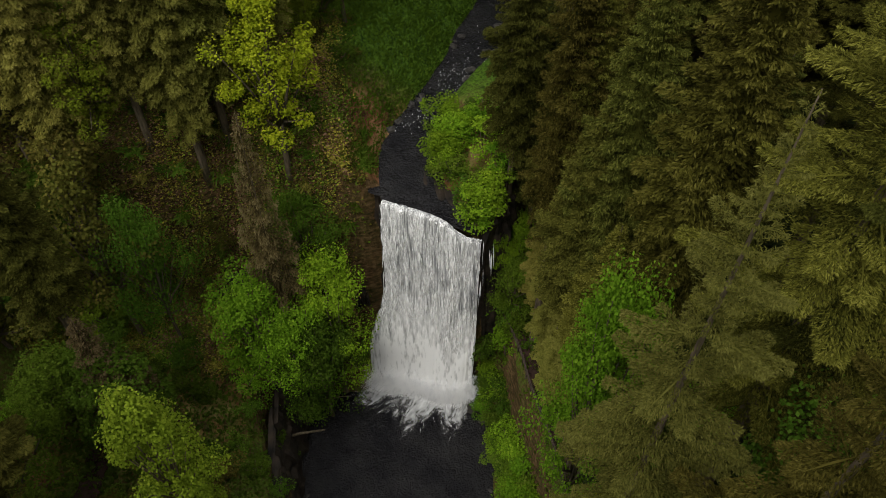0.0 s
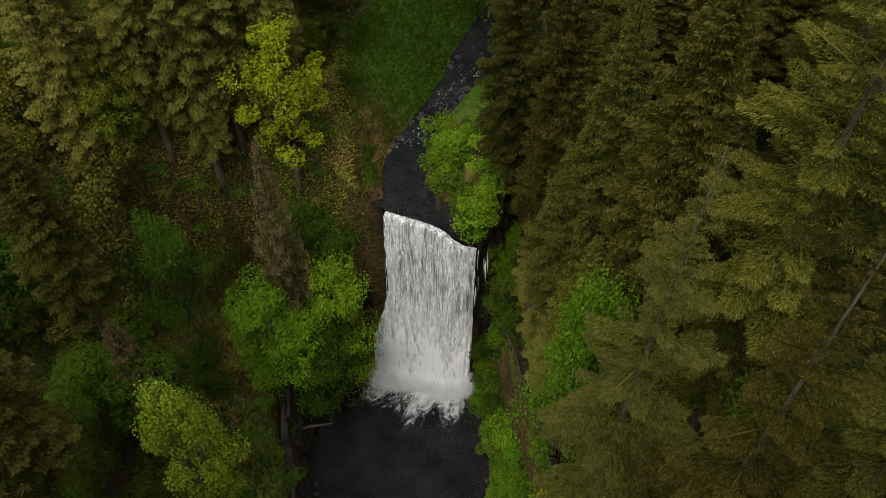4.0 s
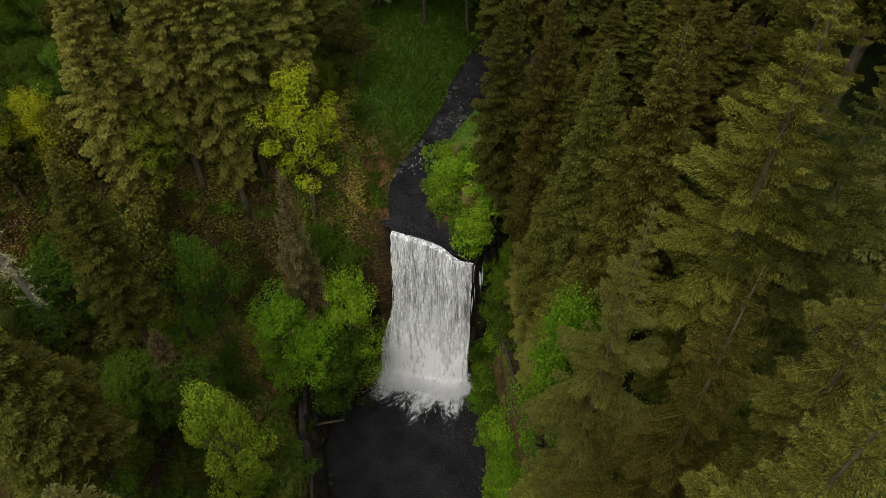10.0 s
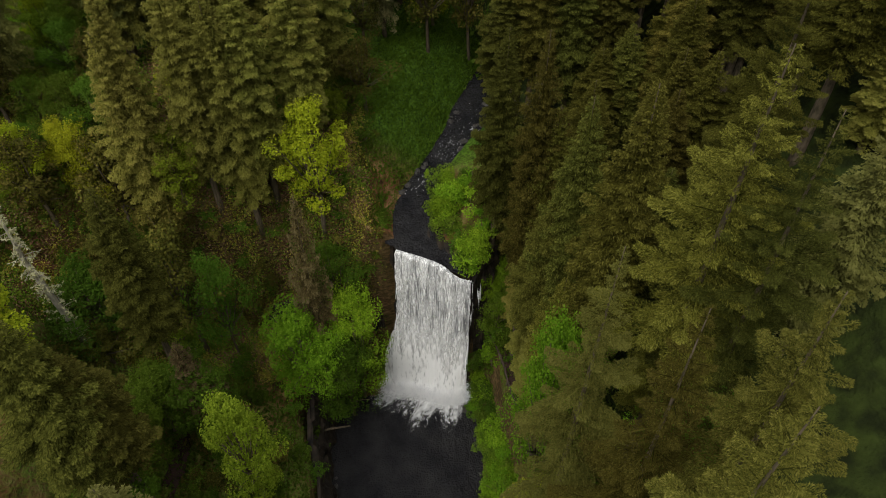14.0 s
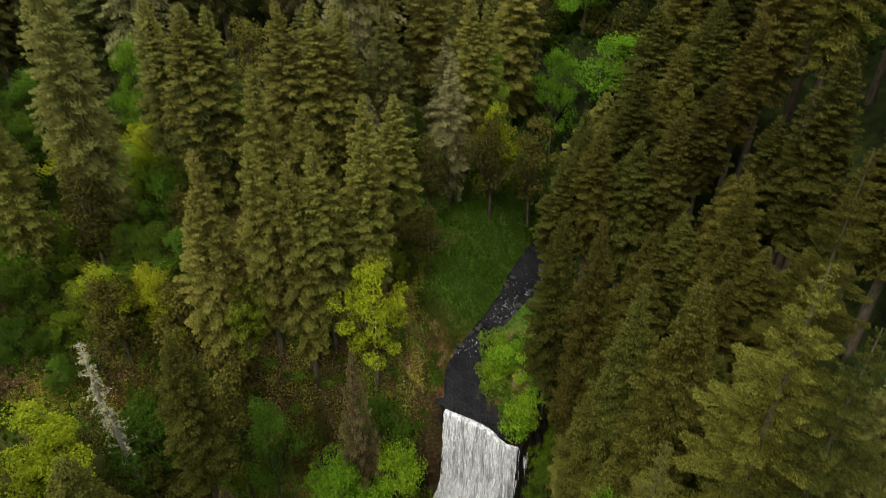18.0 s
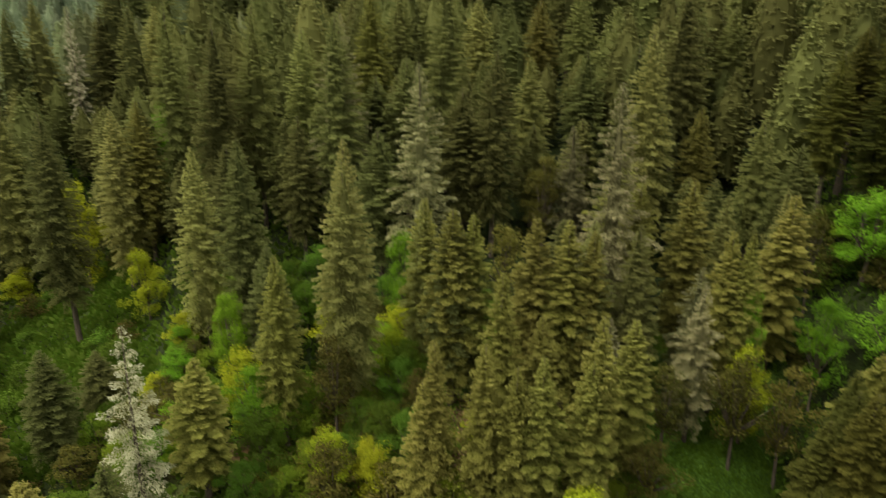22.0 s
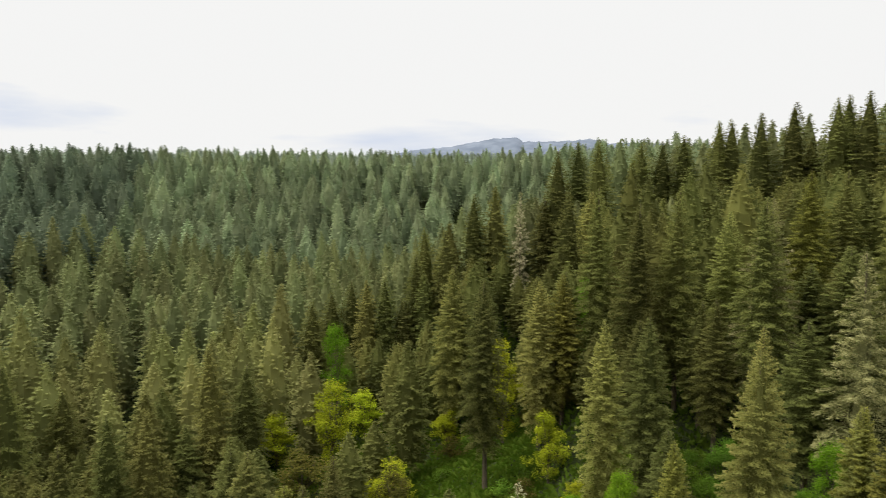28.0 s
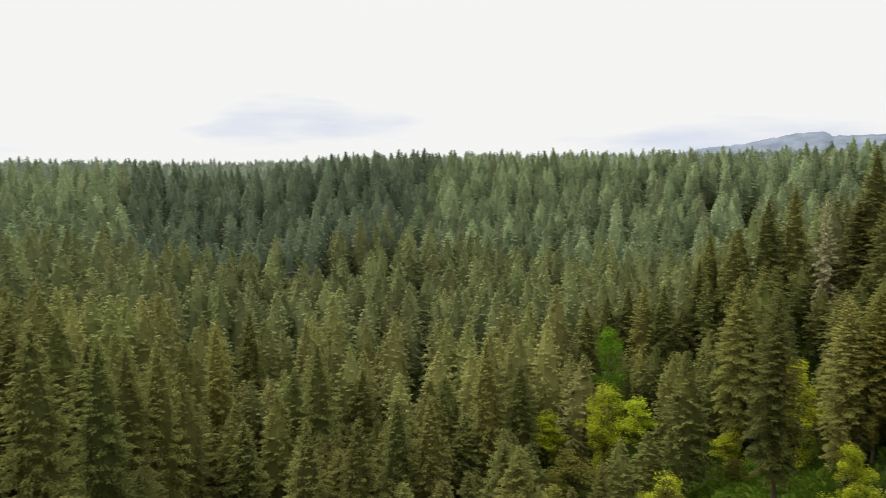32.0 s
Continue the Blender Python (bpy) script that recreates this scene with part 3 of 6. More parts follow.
def fir_crown(seed, height, radius, bare, branches, sprays, size, droop=0.3, ragged=0.3, hang=0.2, fat=0.2, core=0.34, point=0.66, rough=0.5, inner=0.0, fan=0.34):
    """Boughs set all round and all along the stem, each a drooping fan of small flat sprays, round an added dark core
    that stands for the shade inside.
    """
    rg = np.random.default_rng(seed)
    n = branches
    lean = rg.uniform(-0.4, 0.4, 2)
    u = (np.arange(n) + rg.random(n)) / n
    z = height * (bare + (1.0 - bare) * u)
    a = np.arange(n) * 2.39996 + rg.normal(0, 0.35, n)
    p = rg.uniform(0, 6.28, 4)
    lump = 1 + rough * (0.13 * np.sin(2 * a + 0.55 * z + p[0]) + 0.11 * np.sin(3 * a - 0.8 * z + p[1]) + 0.07 * np.sin(1.9 * z + p[2]) + 0.10 * np.cos(a - p[3]))
    shape = (1 - (1 - np.minimum(1, (1 - u) / point)) ** 1.6) * (0.68 + 0.32 * np.minimum(1, u / 0.3))
    L = radius * shape * lump * rg.uniform(1 - ragged, 1 + 0.3 * ragged, n) + 0.3
    bend = droop * (1.15 - u) * rg.uniform(0.6, 1.4, n)
    rise = 0.55 * u - 0.1
    stem = lambda zz: np.stack([lean[0] * (zz / height) ** 2, lean[1] * (zz / height) ** 2, zz], 1)
    count = (sprays * (L / radius) ** 1.5 + 4).astype(int)
    i = np.repeat(np.arange(n), count)
    m = len(i)
    t = rg.uniform(-1, 1, m)
    q = 0.1 + 0.9 * rg.random(m) ** 0.62
    out = np.stack([np.cos(a[i]), np.sin(a[i]), np.zeros(m)], 1)
    side = np.stack([-np.sin(a[i]), np.cos(a[i]), np.zeros(m)], 1)
    up = np.array([0.0, 0.0, 1.0])
    Li = L[i]
    w = Li * (fan * (1.04 - q) + 0.05) + 0.12
    c = stem(z[i]) + out * (Li * q)[:, None] + side * (w * t)[:, None]
    c[:, 2] += Li * (rise[i] * q - bend[i] * q * q + 0.06 * q ** 4) - 0.3 * np.abs(t) * w - np.abs(rg.normal(0, 0.5 * hang, m))
    g = out * rg.uniform(0.35, 1.0, m)[:, None] + side * (t * 0.8)[:, None] + up * rg.normal(-hang, 0.3, m)[:, None] + rg.normal(0, 0.3, (m, 3))
    g = unit(g)
    ln = size * rg.uniform(0.65, 1.35, m) * (0.75 + 0.25 * Li / radius)
    flat = unit(np.cross(g, np.stack([rg.normal(0, 0.45, m), rg.normal(0, 0.45, m), np.ones(m)], 1))) * (ln * fat * rg.uniform(0.75, 1.3, m))[:, None]
    base, tip = c - g * (0.4 * ln)[:, None], c + g * (0.6 * ln)[:, None]
    mid = c + g * (0.02 * ln)[:, None]
    V = [np.stack([base, mid + flat, tip, mid - flat], 1).reshape(-1, 3)]
    # paler at the tips as fresh shoots, towards the top as painted light
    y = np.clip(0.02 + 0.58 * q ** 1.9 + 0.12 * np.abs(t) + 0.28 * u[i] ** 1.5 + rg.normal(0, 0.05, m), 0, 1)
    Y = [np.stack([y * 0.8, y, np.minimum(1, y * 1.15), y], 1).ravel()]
    # the bough's own wood
    out1, side1 = np.stack([np.cos(a), np.sin(a), 0 * a], 1), np.stack([-np.sin(a), np.cos(a), 0 * a], 1)
    r0, r1 = stem(z), stem(z) + out1 * (0.9 * L)[:, None]
    r1[:, 2] += L * (rise * 0.9 - bend * 0.81 + 0.04)
    half = (r0 + r1) / 2
    half[:, 2] += 0.12 * L * bend
    V.append(np.stack([r0, half + side1 * 0.05, r1, half - side1 * 0.05], 1).reshape(-1, 3))
    Y.append(np.zeros(4 * n))
    # added cone toned as the crown's shaded inside, lighter upward where inner is set
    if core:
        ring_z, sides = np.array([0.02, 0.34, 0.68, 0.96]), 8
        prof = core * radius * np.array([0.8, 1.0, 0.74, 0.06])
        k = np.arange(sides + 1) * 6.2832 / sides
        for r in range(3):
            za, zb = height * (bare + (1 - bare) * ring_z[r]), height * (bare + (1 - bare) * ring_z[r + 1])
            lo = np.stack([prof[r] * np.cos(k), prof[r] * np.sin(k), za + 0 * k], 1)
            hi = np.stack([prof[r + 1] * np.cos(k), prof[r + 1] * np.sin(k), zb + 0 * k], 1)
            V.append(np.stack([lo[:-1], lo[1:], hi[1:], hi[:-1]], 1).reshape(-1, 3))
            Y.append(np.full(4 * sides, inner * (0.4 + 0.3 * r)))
    v = np.concatenate(V)
    return v, np.arange(len(v)).reshape(-1, 4), np.concatenate(Y), lean


def fir_kind(seed, height, radius, bare, branches, sprays, size, needle, **more):
    """Trunk and crown of one kind of fir, with the height and half width they are built at."""
    v, f, y, lean = fir_crown(seed, height, radius, bare, branches, sprays, size, **more)
    trunk = Soup()
    steps, r0 = 9, 0.0105 * height + 0.08
    path = [Vector((0, 0, -2.5))] + [Vector((lean[0], lean[1], 0)) * (i / steps) ** 2 + Vector((0, 0, height * i / steps)) for i in range(steps + 1)]
    trunk.tube(path, [r0 * 1.25] + [r0 * (1 - 0.97 * i / steps) + 0.012 for i in range(steps + 1)], 7)
    return trunk.mesh("fir_trunk", BARK, True), numpy_mesh("fir_crown", v, f, needle, y), height, radius


def leafy_meshes(seed, height, radius, clumps, leaves, leaf, mat, bark=None, low=0.3):
    """Trunk with limbs and a crown of leaf clumps."""
    rnd = random.Random(seed)
    wood, crown = Soup(), Soup()
    fork = Vector((rnd.uniform(-0.4, 0.4), rnd.uniform(-0.4, 0.4), height * 0.36))
    r0 = 0.016 * height + 0.05
    wood.tube([Vector((0, 0, -1.5)), Vector((0, 0, 0)), fork * 0.55, fork], [r0 * 1.25, r0, r0 * 0.85, r0 * 0.7], 7)
    for c in range(clumps):
        a, q = rnd.uniform(0, 6.2832), rnd.random() ** 0.6
        zz = low + (1 - low) * rnd.random()
        shape = math.sin(math.pi * (0.18 + 0.72 * (zz - low) / (1 - low))) ** 0.8 * (1 + 0.3 * math.sin(2 * a + seed) + 0.2 * math.sin(5 * a + 2.3 * seed))
        ctr = Vector((math.cos(a) * radius * q * shape, math.sin(a) * radius * q * shape, height * zz))
        if c % 2 == 0:
            bend = fork.lerp(ctr, 0.55) + Vector((0, 0, -0.25))
            wood.tube([fork * rnd.uniform(0.7, 1), bend, ctr], [r0 * 0.42, r0 * 0.25, 0.03], 5)
        cr = radius * rnd.uniform(0.15, 0.34) + 0.22
        for k in range(leaves):
            d = Vector((rnd.gauss(0, 1), rnd.gauss(0, 1), rnd.gauss(0, 0.42) + 0.1))
            reach = 0.35 + 0.7 * rnd.random() ** 0.5
            d = d.normalized() * cr * reach
            p = ctr + d
            g = Vector((rnd.gauss(0, 0.8), rnd.gauss(0, 0.8), rnd.uniform(-0.7, 0.25))).normalized()
            up = (d.normalized() * 0.6 + Vector((rnd.gauss(0, 0.4), rnd.gauss(0, 0.4), 1))).normalized()
            s = leaf * rnd.uniform(0.6, 1.3)
            # paler outward, and on the clump's upper side as light put into the tone
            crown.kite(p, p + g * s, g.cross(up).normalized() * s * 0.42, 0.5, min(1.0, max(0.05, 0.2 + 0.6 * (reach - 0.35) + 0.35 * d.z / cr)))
    return wood.mesh("limbs", bark or BARK, True), crown.mesh("leaf_crown", mat)


# ---- the ground, one sheet to the horizon ----
def axis(n, reach, bend):
    u = np.linspace(-1, 1, n)
    return reach * np.sinh(bend * u) / math.sinh(bend)


GX, GY = axis(301, 4600, 6.4) - 2.0, axis(301, 4600, 6.4) - 6.0
gx, gy = np.meshgrid(GX, GY)
gz = ground_z(gx, gy)
n_x = len(GX)
quads = [(j * n_x + i, j * n_x + i + 1, (j + 1) * n_x + i + 1, (j + 1) * n_x + i) for j in range(len(GY) - 1) for i in range(n_x - 1)]
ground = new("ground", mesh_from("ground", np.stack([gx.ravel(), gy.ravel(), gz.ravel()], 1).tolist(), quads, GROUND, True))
tagged(ground, "steep forest floor of brown litter, moss and wet rock", "ground", kind="structure")


# ---- water ----
def water_sheet(name, rows, label):
    verts = [(x, y, z) for row in rows for (x, y, z) in row]
    w = len(rows[0])
    faces = [(j * w + i, j * w + i + 1, (j + 1) * w + i + 1, (j + 1) * w + i) for j in range(len(rows) - 1) for i in range(w - 1)]
    return tagged(new(name, mesh_from(name, verts, faces, WATER, True)), label, "water", kind="structure")


rows = []
for y in np.linspace(-75, 6, 90):
    l, r = pool_edges(np.array(y))
    l, r = float(l) - 1.5, float(r) + 1.5
    rows.append([(l + (r - l) * i / 30, float(y), 0.05 * math.sin(1.3 * i + 0.9 * y)) for i in range(31)])
pool = water_sheet("plunge_pool_water", rows, "dark rippled water of the plunge pool below the falls")
def brink_y(x):
    return 0.35 - 0.62 * min(max(x, -1.0), 5.0) - 0.85 * max(x - 5.0, 0.0)


rows = []
for y in np.linspace(-6, 80, 150):
    mid, half = creek_mid(np.array(y))
    reach = 1.35 if y > 1.5 else 1.0
    rows.append([(float(mid + half * reach * s), max(float(y), brink_y(float(mid + half * reach * s)) + 0.02 * (float(y) + 6)), 28.0 + 0.1 * max(float(y), 0.0) - 0.6 + 0.04 * math.sin(5 * s + 1.7 * y)) for s in np.linspace(-1, 1, 15)])
creek = water_sheet("creek_water", rows, "dark shallow creek sliding towards the lip")


# ---- the distant hill beyond the plateau ----
verts, faces = [], []
for i in range(161):
    a = radians(30 + 32 * i / 160)
    bear = 30 + 32 * i / 160
    crest = 228 + 56 * ramp(60, 55, bear) + 56 * ramp(55, 48.6, bear) - 22 * ramp(48.0, 47.3, bear) + 9 * ramp(44.5, 42.6, bear) - 22 * ramp(42.2, 40.5, bear) - 40 * ramp(38, 34, bear) + 6 * noise.noise(Vector((i * 0.35, 0, 0))) + 6 * noise.noise(Vector((i * 1.3, 5, 0)))
    for j, (rr, zz) in enumerate(((3300, 60.0), (3550, 0.62 * crest), (3750, 0.86 * crest), (3900, crest), (4200, 90.0))):
        verts.append((-rr * math.sin(a), -56 + rr * math.cos(a), zz))
faces = [(i * 5 + j, i * 5 + j + 1, i * 5 + j + 6, i * 5 + j + 5) for i in range(160) for j in range(4)]
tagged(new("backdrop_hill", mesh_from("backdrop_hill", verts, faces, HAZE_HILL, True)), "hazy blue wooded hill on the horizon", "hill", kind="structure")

# ---- the waterfall ----
LIP = [(-0.1, 0.3), (2.0, -0.8), (3.9, -1.9), (5.1, -2.9), (5.8, -3.9), (7.3, -4.6), (8.1, -4.9)]


def lip_at(s):
    """A point along the brink, s from 0 at one end to 1 at the other."""
    k = min(int(s * (len(LIP) - 1)), len(LIP) - 2)
    u = s * (len(LIP) - 1) - k
    return Vector((LIP[k][0] * (1 - u) + LIP[k + 1][0] * u, LIP[k][1] * (1 - u) + LIP[k + 1][1] * u, 27.62 - 0.7 * ramp(0.62, 0.8, s)))


OUTWARD = Vector((-0.45, -0.89, 0)).normalized()


def curtain(seed, cols, rows, push, mat, s0=0.0, s1=1.0, bulge=0.0):
    """A sheet of falling water with ropes and folds in it, that bends over the brink and widens towards the foot."""
    rg = np.random.default_rng(seed)
    ropes = np.convolve(rg.normal(0, 1, cols + 8), np.ones(3) / 3, "same")[4:-4]
    fold = np.convolve(rg.normal(0, 1, cols + 40), np.ones(13) / 13, "same")[20:-20]
    verts, faces, fall = [], [], []
    for j in range(rows + 1):
        f = j / rows
        for i in range(cols + 1):
            s = s0 + (s1 - s0) * i / cols
            p = lip_at(s)
            c = min(i, cols - 1)
            drop = max(0.0, f - 0.05) / 0.95
            p.z = p.z * (1 - drop) + (4.2 * s * s - 0.15) * drop + 0.07 * ropes[c] * (1 - drop)
            over = -0.05 + 0.35 * min(1, f / 0.05) + (0.55 * math.sqrt(drop) + push) * (1 - 0.75 * s)
            wob = (0.07 * ropes[c] + 0.3 * fold[c]) * min(1, drop * 4) + 0.22 * math.sin(9 * drop + 5 * s + seed) * drop
            p += OUTWARD * (over + wob * 0.8 + bulge * (1 - 0.75 * s) * ramp(0.3, 1.0, drop))
            left = (1 - s) ** 2
            p.x -= (1.5 * left * ramp(0.4, 0.75, drop) + 0.5 * drop * left)
            p.y += 0.5 * left * drop
            verts.append(tuple(p))
            fall.append(ramp(0.3, 0.8, drop + 0.18 * fold[c]))
    w = cols + 1
    for j in range(rows):
        for i in range(cols):
            faces.append((j * w + i, j * w + i + 1, (j + 1) * w + i + 1, (j + 1) * w + i))
    return mesh_from("falling_sheet", verts, faces, mat, True, fall)


waterfall = new("waterfall")
tagged(waterfall, "broad white curtain waterfall plunging into a dark pool", "waterfall")
part("curtain", curtain(1, 190, 70, 0.0, FALL_SOLID), waterfall, "dense white falling water")
part("veil", curtain(2, 190, 70, 0.25, FALL), waterfall, "torn outer strands of falling water")
part("veil", curtain(5, 170, 70, 0.5, FALL, 0.02, 0.97), waterfall, "torn outer strands of falling water")
part("mist", curtain(9, 90, 70, 0.6, MIST, bulge=0.7), waterfall, "white aerated water breaking up near the foot")
rnd = random.Random(17)
for s0, s1, z1, off in ((1.0, 1.02, 21.5, 0.2), (1.035, 1.05, 23.5, 0.0)):
    sp = Soup()
    for k in range(7):
        x = 8.0 + (s0 - 1) * 26 + rnd.uniform(-0.18, 0.18)
        y = -5.6 + (s0 - 1) * 12 + off + rnd.uniform(-0.15, 0.15)
        z = 27.6 - (27.6 - z1) * rnd.random()
        sp.kite(Vector((x, y - 0.25, z)), Vector((x + rnd.uniform(-0.1, 0.1), y - 0.35, z - rnd.uniform(1.2, 3.6))), Vector((rnd.uniform(0.015, 0.045), 0, 0)), 0.3)
    part("trickle", sp.mesh("trickle", FOAM), waterfall, "thin side trickle over wet rock")["kind"] = "stuff"
# spray thrown up along the foot, thinning out over the pool
spray, froth = Soup(), Soup()
for k in range(14000):
    s = rnd.random()
    p = lip_at(s)
    left = (1 - s) ** 2
    lobe = 0.55 + 0.45 * math.sin(s * 9.0 + 0.8) ** 2
    out = abs(rnd.gauss(0, 0.42)) * lobe * (1 - 0.6 * s)
    p += OUTWARD * (1.5 - 1.15 * s + out)
    p.x -= 2.4 * left
    p.x += rnd.gauss(0, 0.35)
    hgt = max(0.0, rnd.gauss(1.1, 1.3)) * math.exp(-out * 0.55)
    p.z = 0.1 + hgt + 3.0 * s * s * math.exp(-out)
    d = (OUTWARD * rnd.uniform(0.2, 1.2) + Vector((rnd.gauss(0, 0.35) - 0.5 * left, 0, rnd.uniform(-0.5, 0.9) * math.exp(-out)))).normalized()
    ln = rnd.uniform(0.4, 1.5) * math.exp(-0.4 * out)
    side = d.cross(Vector((rnd.gauss(0, 0.5), rnd.gauss(0, 0.5), 1))).normalized() * rnd.uniform(0.006, 0.02)
    spray.kite(p, p + d * ln, side)
part("spray", spray.mesh("spray", FOAM), waterfall, "bursting white spray at the foot")
n_c, n_r = 90, 16
verts, faces = [], []
for j in range(n_r + 1):
    for i in range(n_c + 1):
        s, q = i / n_c, j / n_r
        p = lip_at(s)
        left = (1 - s) ** 2
        p.x -= 2.6 * left
        lobe = 0.55 + 0.6 * math.sin(s * 9.0 + 0.8) ** 2
        p += OUTWARD * (0.8 - 0.65 * s + 0.9 * q * lobe * (1 - 0.65 * s))
        lump = 0.5 + 0.5 * noise.noise(Vector((p.x * 1.3, p.y * 1.3, 3.0)))
        p.z = -0.1 + 2.6 * s * s * (1 - 0.4 * q) + ((2.3 - 0.6 * s * s) * (1 - q) ** 1.2 + 0.12) * (0.55 + 0.75 * lump) * (1 - 0.2 * q) if q < 0.98 else -0.1 + 1.8 * s * s
        verts.append(tuple(p))
faces = [(j * (n_c + 1) + i, j * (n_c + 1) + i + 1, (j + 1) * (n_c + 1) + i + 1, (j + 1) * (n_c + 1) + i) for j in range(n_r) for i in range(n_c)]
part("foam_mound", mesh_from("foam_mound", verts, faces, FOAM_SOFT, True), waterfall, "boiling white foam at the foot")
for k in range(24):
    p = lip_at(rnd.random()) + OUTWARD * (1.6 + abs(rnd.gauss(0, 2.2)))
    p.x += rnd.gauss(-0.6, 0.9)
    p.z = 0.09
    d = (OUTWARD + Vector((rnd.gauss(0, 0.5), rnd.gauss(0, 0.3), 0))).normalized()
    ln = rnd.uniform(0.2, 1.1)
    froth.kite(p, p + d * ln, d.cross(Vector((0, 0, 1))) * rnd.uniform(0.01, 0.03))
APRON = (0.62, 0.72, 0.8, 0.88, 0.95, 1.0)
# foam streaks fanning out over the pool
n_c, n_r = 120, 14
verts, flow = [], []
for j in range(n_r + 1):
    for i in range(n_c + 1):
        s, q = i / n_c, j / n_r
        p = lip_at(s)
        left = (1 - s) ** 2
        p.x -= 2.4 * left
        lobe = 0.6 + 0.55 * math.sin(s * 9.0 + 0.8) ** 2 + 0.25 * noise.noise(Vector((s * 14, 0, 1.0)))
        fan = (OUTWARD + Vector((0.75 * (s - 0.55) - 0.3 * left, 0, 0))).normalized()
        p += OUTWARD * 0.3 + fan * (9.0 * q * lobe * (1 - 0.72 * s) * (0.5 + 0.5 * ramp(0.0, 0.25, s)))
        p.z = 0.1 + 0.85 * (1 - q) ** 2.5 + 2.4 * s * s * (1 - q) ** 1.5 + 0.07 * noise.noise(Vector((p.x * 2, p.y * 2, 0)))
        verts.append(tuple(p))
        flow.append((s * 11.0 + 0.4 * noise.noise(Vector((s * 20, q * 3, 0))), q, 0.0))
faces = [(j * (n_c + 1) + i, j * (n_c + 1) + i + 1, (j + 1) * (n_c + 1) + i + 1, (j + 1) * (n_c + 1) + i) for j in range(n_r) for i in range(n_c)]
fan_me = mesh_from("foam_fan", verts, faces, FOAM_FAN, True)
fan_me.attributes.new("flow", "FLOAT_VECTOR", "POINT").data.foreach_set("vector", np.array(flow, dtype=np.float32).ravel())
part("foam_fan", fan_me, waterfall, "feathery white foam streaming out over the pool")
tagged(new("drifting_foam", froth.mesh("drifting_foam", FOAM)), "flecks and streaks of foam drifting on the pool", "foam", kind="stuff")

# ---- rock round the falls ----
def boulder_mesh(seed, sx, sy, sz, rough=0.25, mat=None, sub=2):
    bm = bmesh.new()
    bmesh.ops.create_icosphere(bm, subdivisions=sub, radius=1.0)
    for v in bm.verts:
        n1 = noise.noise(v.co * 1.3 + Vector((seed * 7.1, 0, 0)))
        n2 = noise.noise(v.co * 3.1 + Vector((0, seed * 3.3, 0)))
        k = 1 + rough * 1.4 * n1 + rough * 0.6 * n2
        v.co = Vector((v.co.x * sx * k, v.co.y * sy * k, v.co.z * sz * k))
    me = bpy.data.meshes.new("boulder")
    bm.to_mesh(me)
    bm.free()
    me.materials.append(mat or ROCK)
    return me


def rock_face(name, pts, z0, z1, depth, label, seed):
    """A broken cliff band along a line, with ledges that stand proud of one another."""
    verts, faces = [], []
    rows_n, cols_n = 18, 90
    for j in range(rows_n + 1):
        for i in range(cols_n + 1):
            s = i / cols_n * (len(pts) - 1)
            k = min(int(s), len(pts) - 2)
            u = s - k
            a, b = Vector((*pts[k], 0)), Vector((*pts[k + 1], 0))
            p = a.lerp(b, u)
            nrm = Vector((b.y - a.y, a.x - b.x, 0)).normalized()
            z = z0 + (z1 - z0) * j / rows_n
            col = noise.cell(Vector((s * 5.0 + seed, z * 0.35, 0))) * 0.5 + noise.noise(Vector((s * 3, z * 0.8, seed)))
            over = depth * (j / rows_n) ** 1.6
            p += nrm * (over + 0.55 * col)
            verts.append((p.x, p.y, z + 0.25 * noise.noise(Vector((s * 4, seed, z)))))
    w = cols_n + 1
    faces = [(j * w + i, j * w + i + 1, (j + 1) * w + i + 1, (j + 1) * w + i) for j in range(rows_n) for i in range(cols_n)]
    # the top runs back into the hill
    k0 = rows_n * w
    base = len(verts)
    for i in range(w):
        x, y, z = verts[k0 + i]
        verts.append((x, y + depth + 2.6, z + 0.5))
    faces += [(k0 + i, k0 + i + 1, base + i + 1, base + i) for i in range(cols_n)]
    return tagged(new(name, mesh_from(name, verts, faces, CLIFF)), label, "cliff", kind="structure")


rock_face("cliff_head_wall", [(-2.3, 0.6), (-3.5, 0.3), (-7, 1.0), (-12, 1.9), (-18, 1.7), (-24, 1.7), (-28, 0.8)], 12.6, 16.6, 0.9, "dark overhanging basalt wall with moss above the trail", 2.0)
rock_face("cliff_behind_falls", [(12.6, -0.6), (10.5, -3.6), (8.3, -4.6), (5.0, -2.2), (2.5, -0.6), (-0.3, 0.9), (-2.6, 1.9)], -0.8, 27.2, 0.9, "wet black basalt alcove behind the falls", 5.0)
rock_face("cliff_pool_side", [(-5.6, 2.0), (-8.6, -1.6), (-10.0, -5.0), (-10.4, -9.0), (-10.8, -14.0), (-9.5, -20.0)], -0.8, 8.4, 1.9, "undercut mossy rock wall beside the pool", 8.0)


for k, s in enumerate(APRON):
    p = lip_at(s) + OUTWARD * (0.1 + 0.25 * (k % 2))
    o = new("boulder", boulder_mesh(40 + k, 1.1, 1.0, 1.0 + 1.6 * s * s, 0.3))
    o.matrix_basis = pose(p.x, p.y, -0.1, 0, 0, 37 * k)
    tagged(o, "black wet boulder at the foot of the falls", "rock", "boulders under the falls")

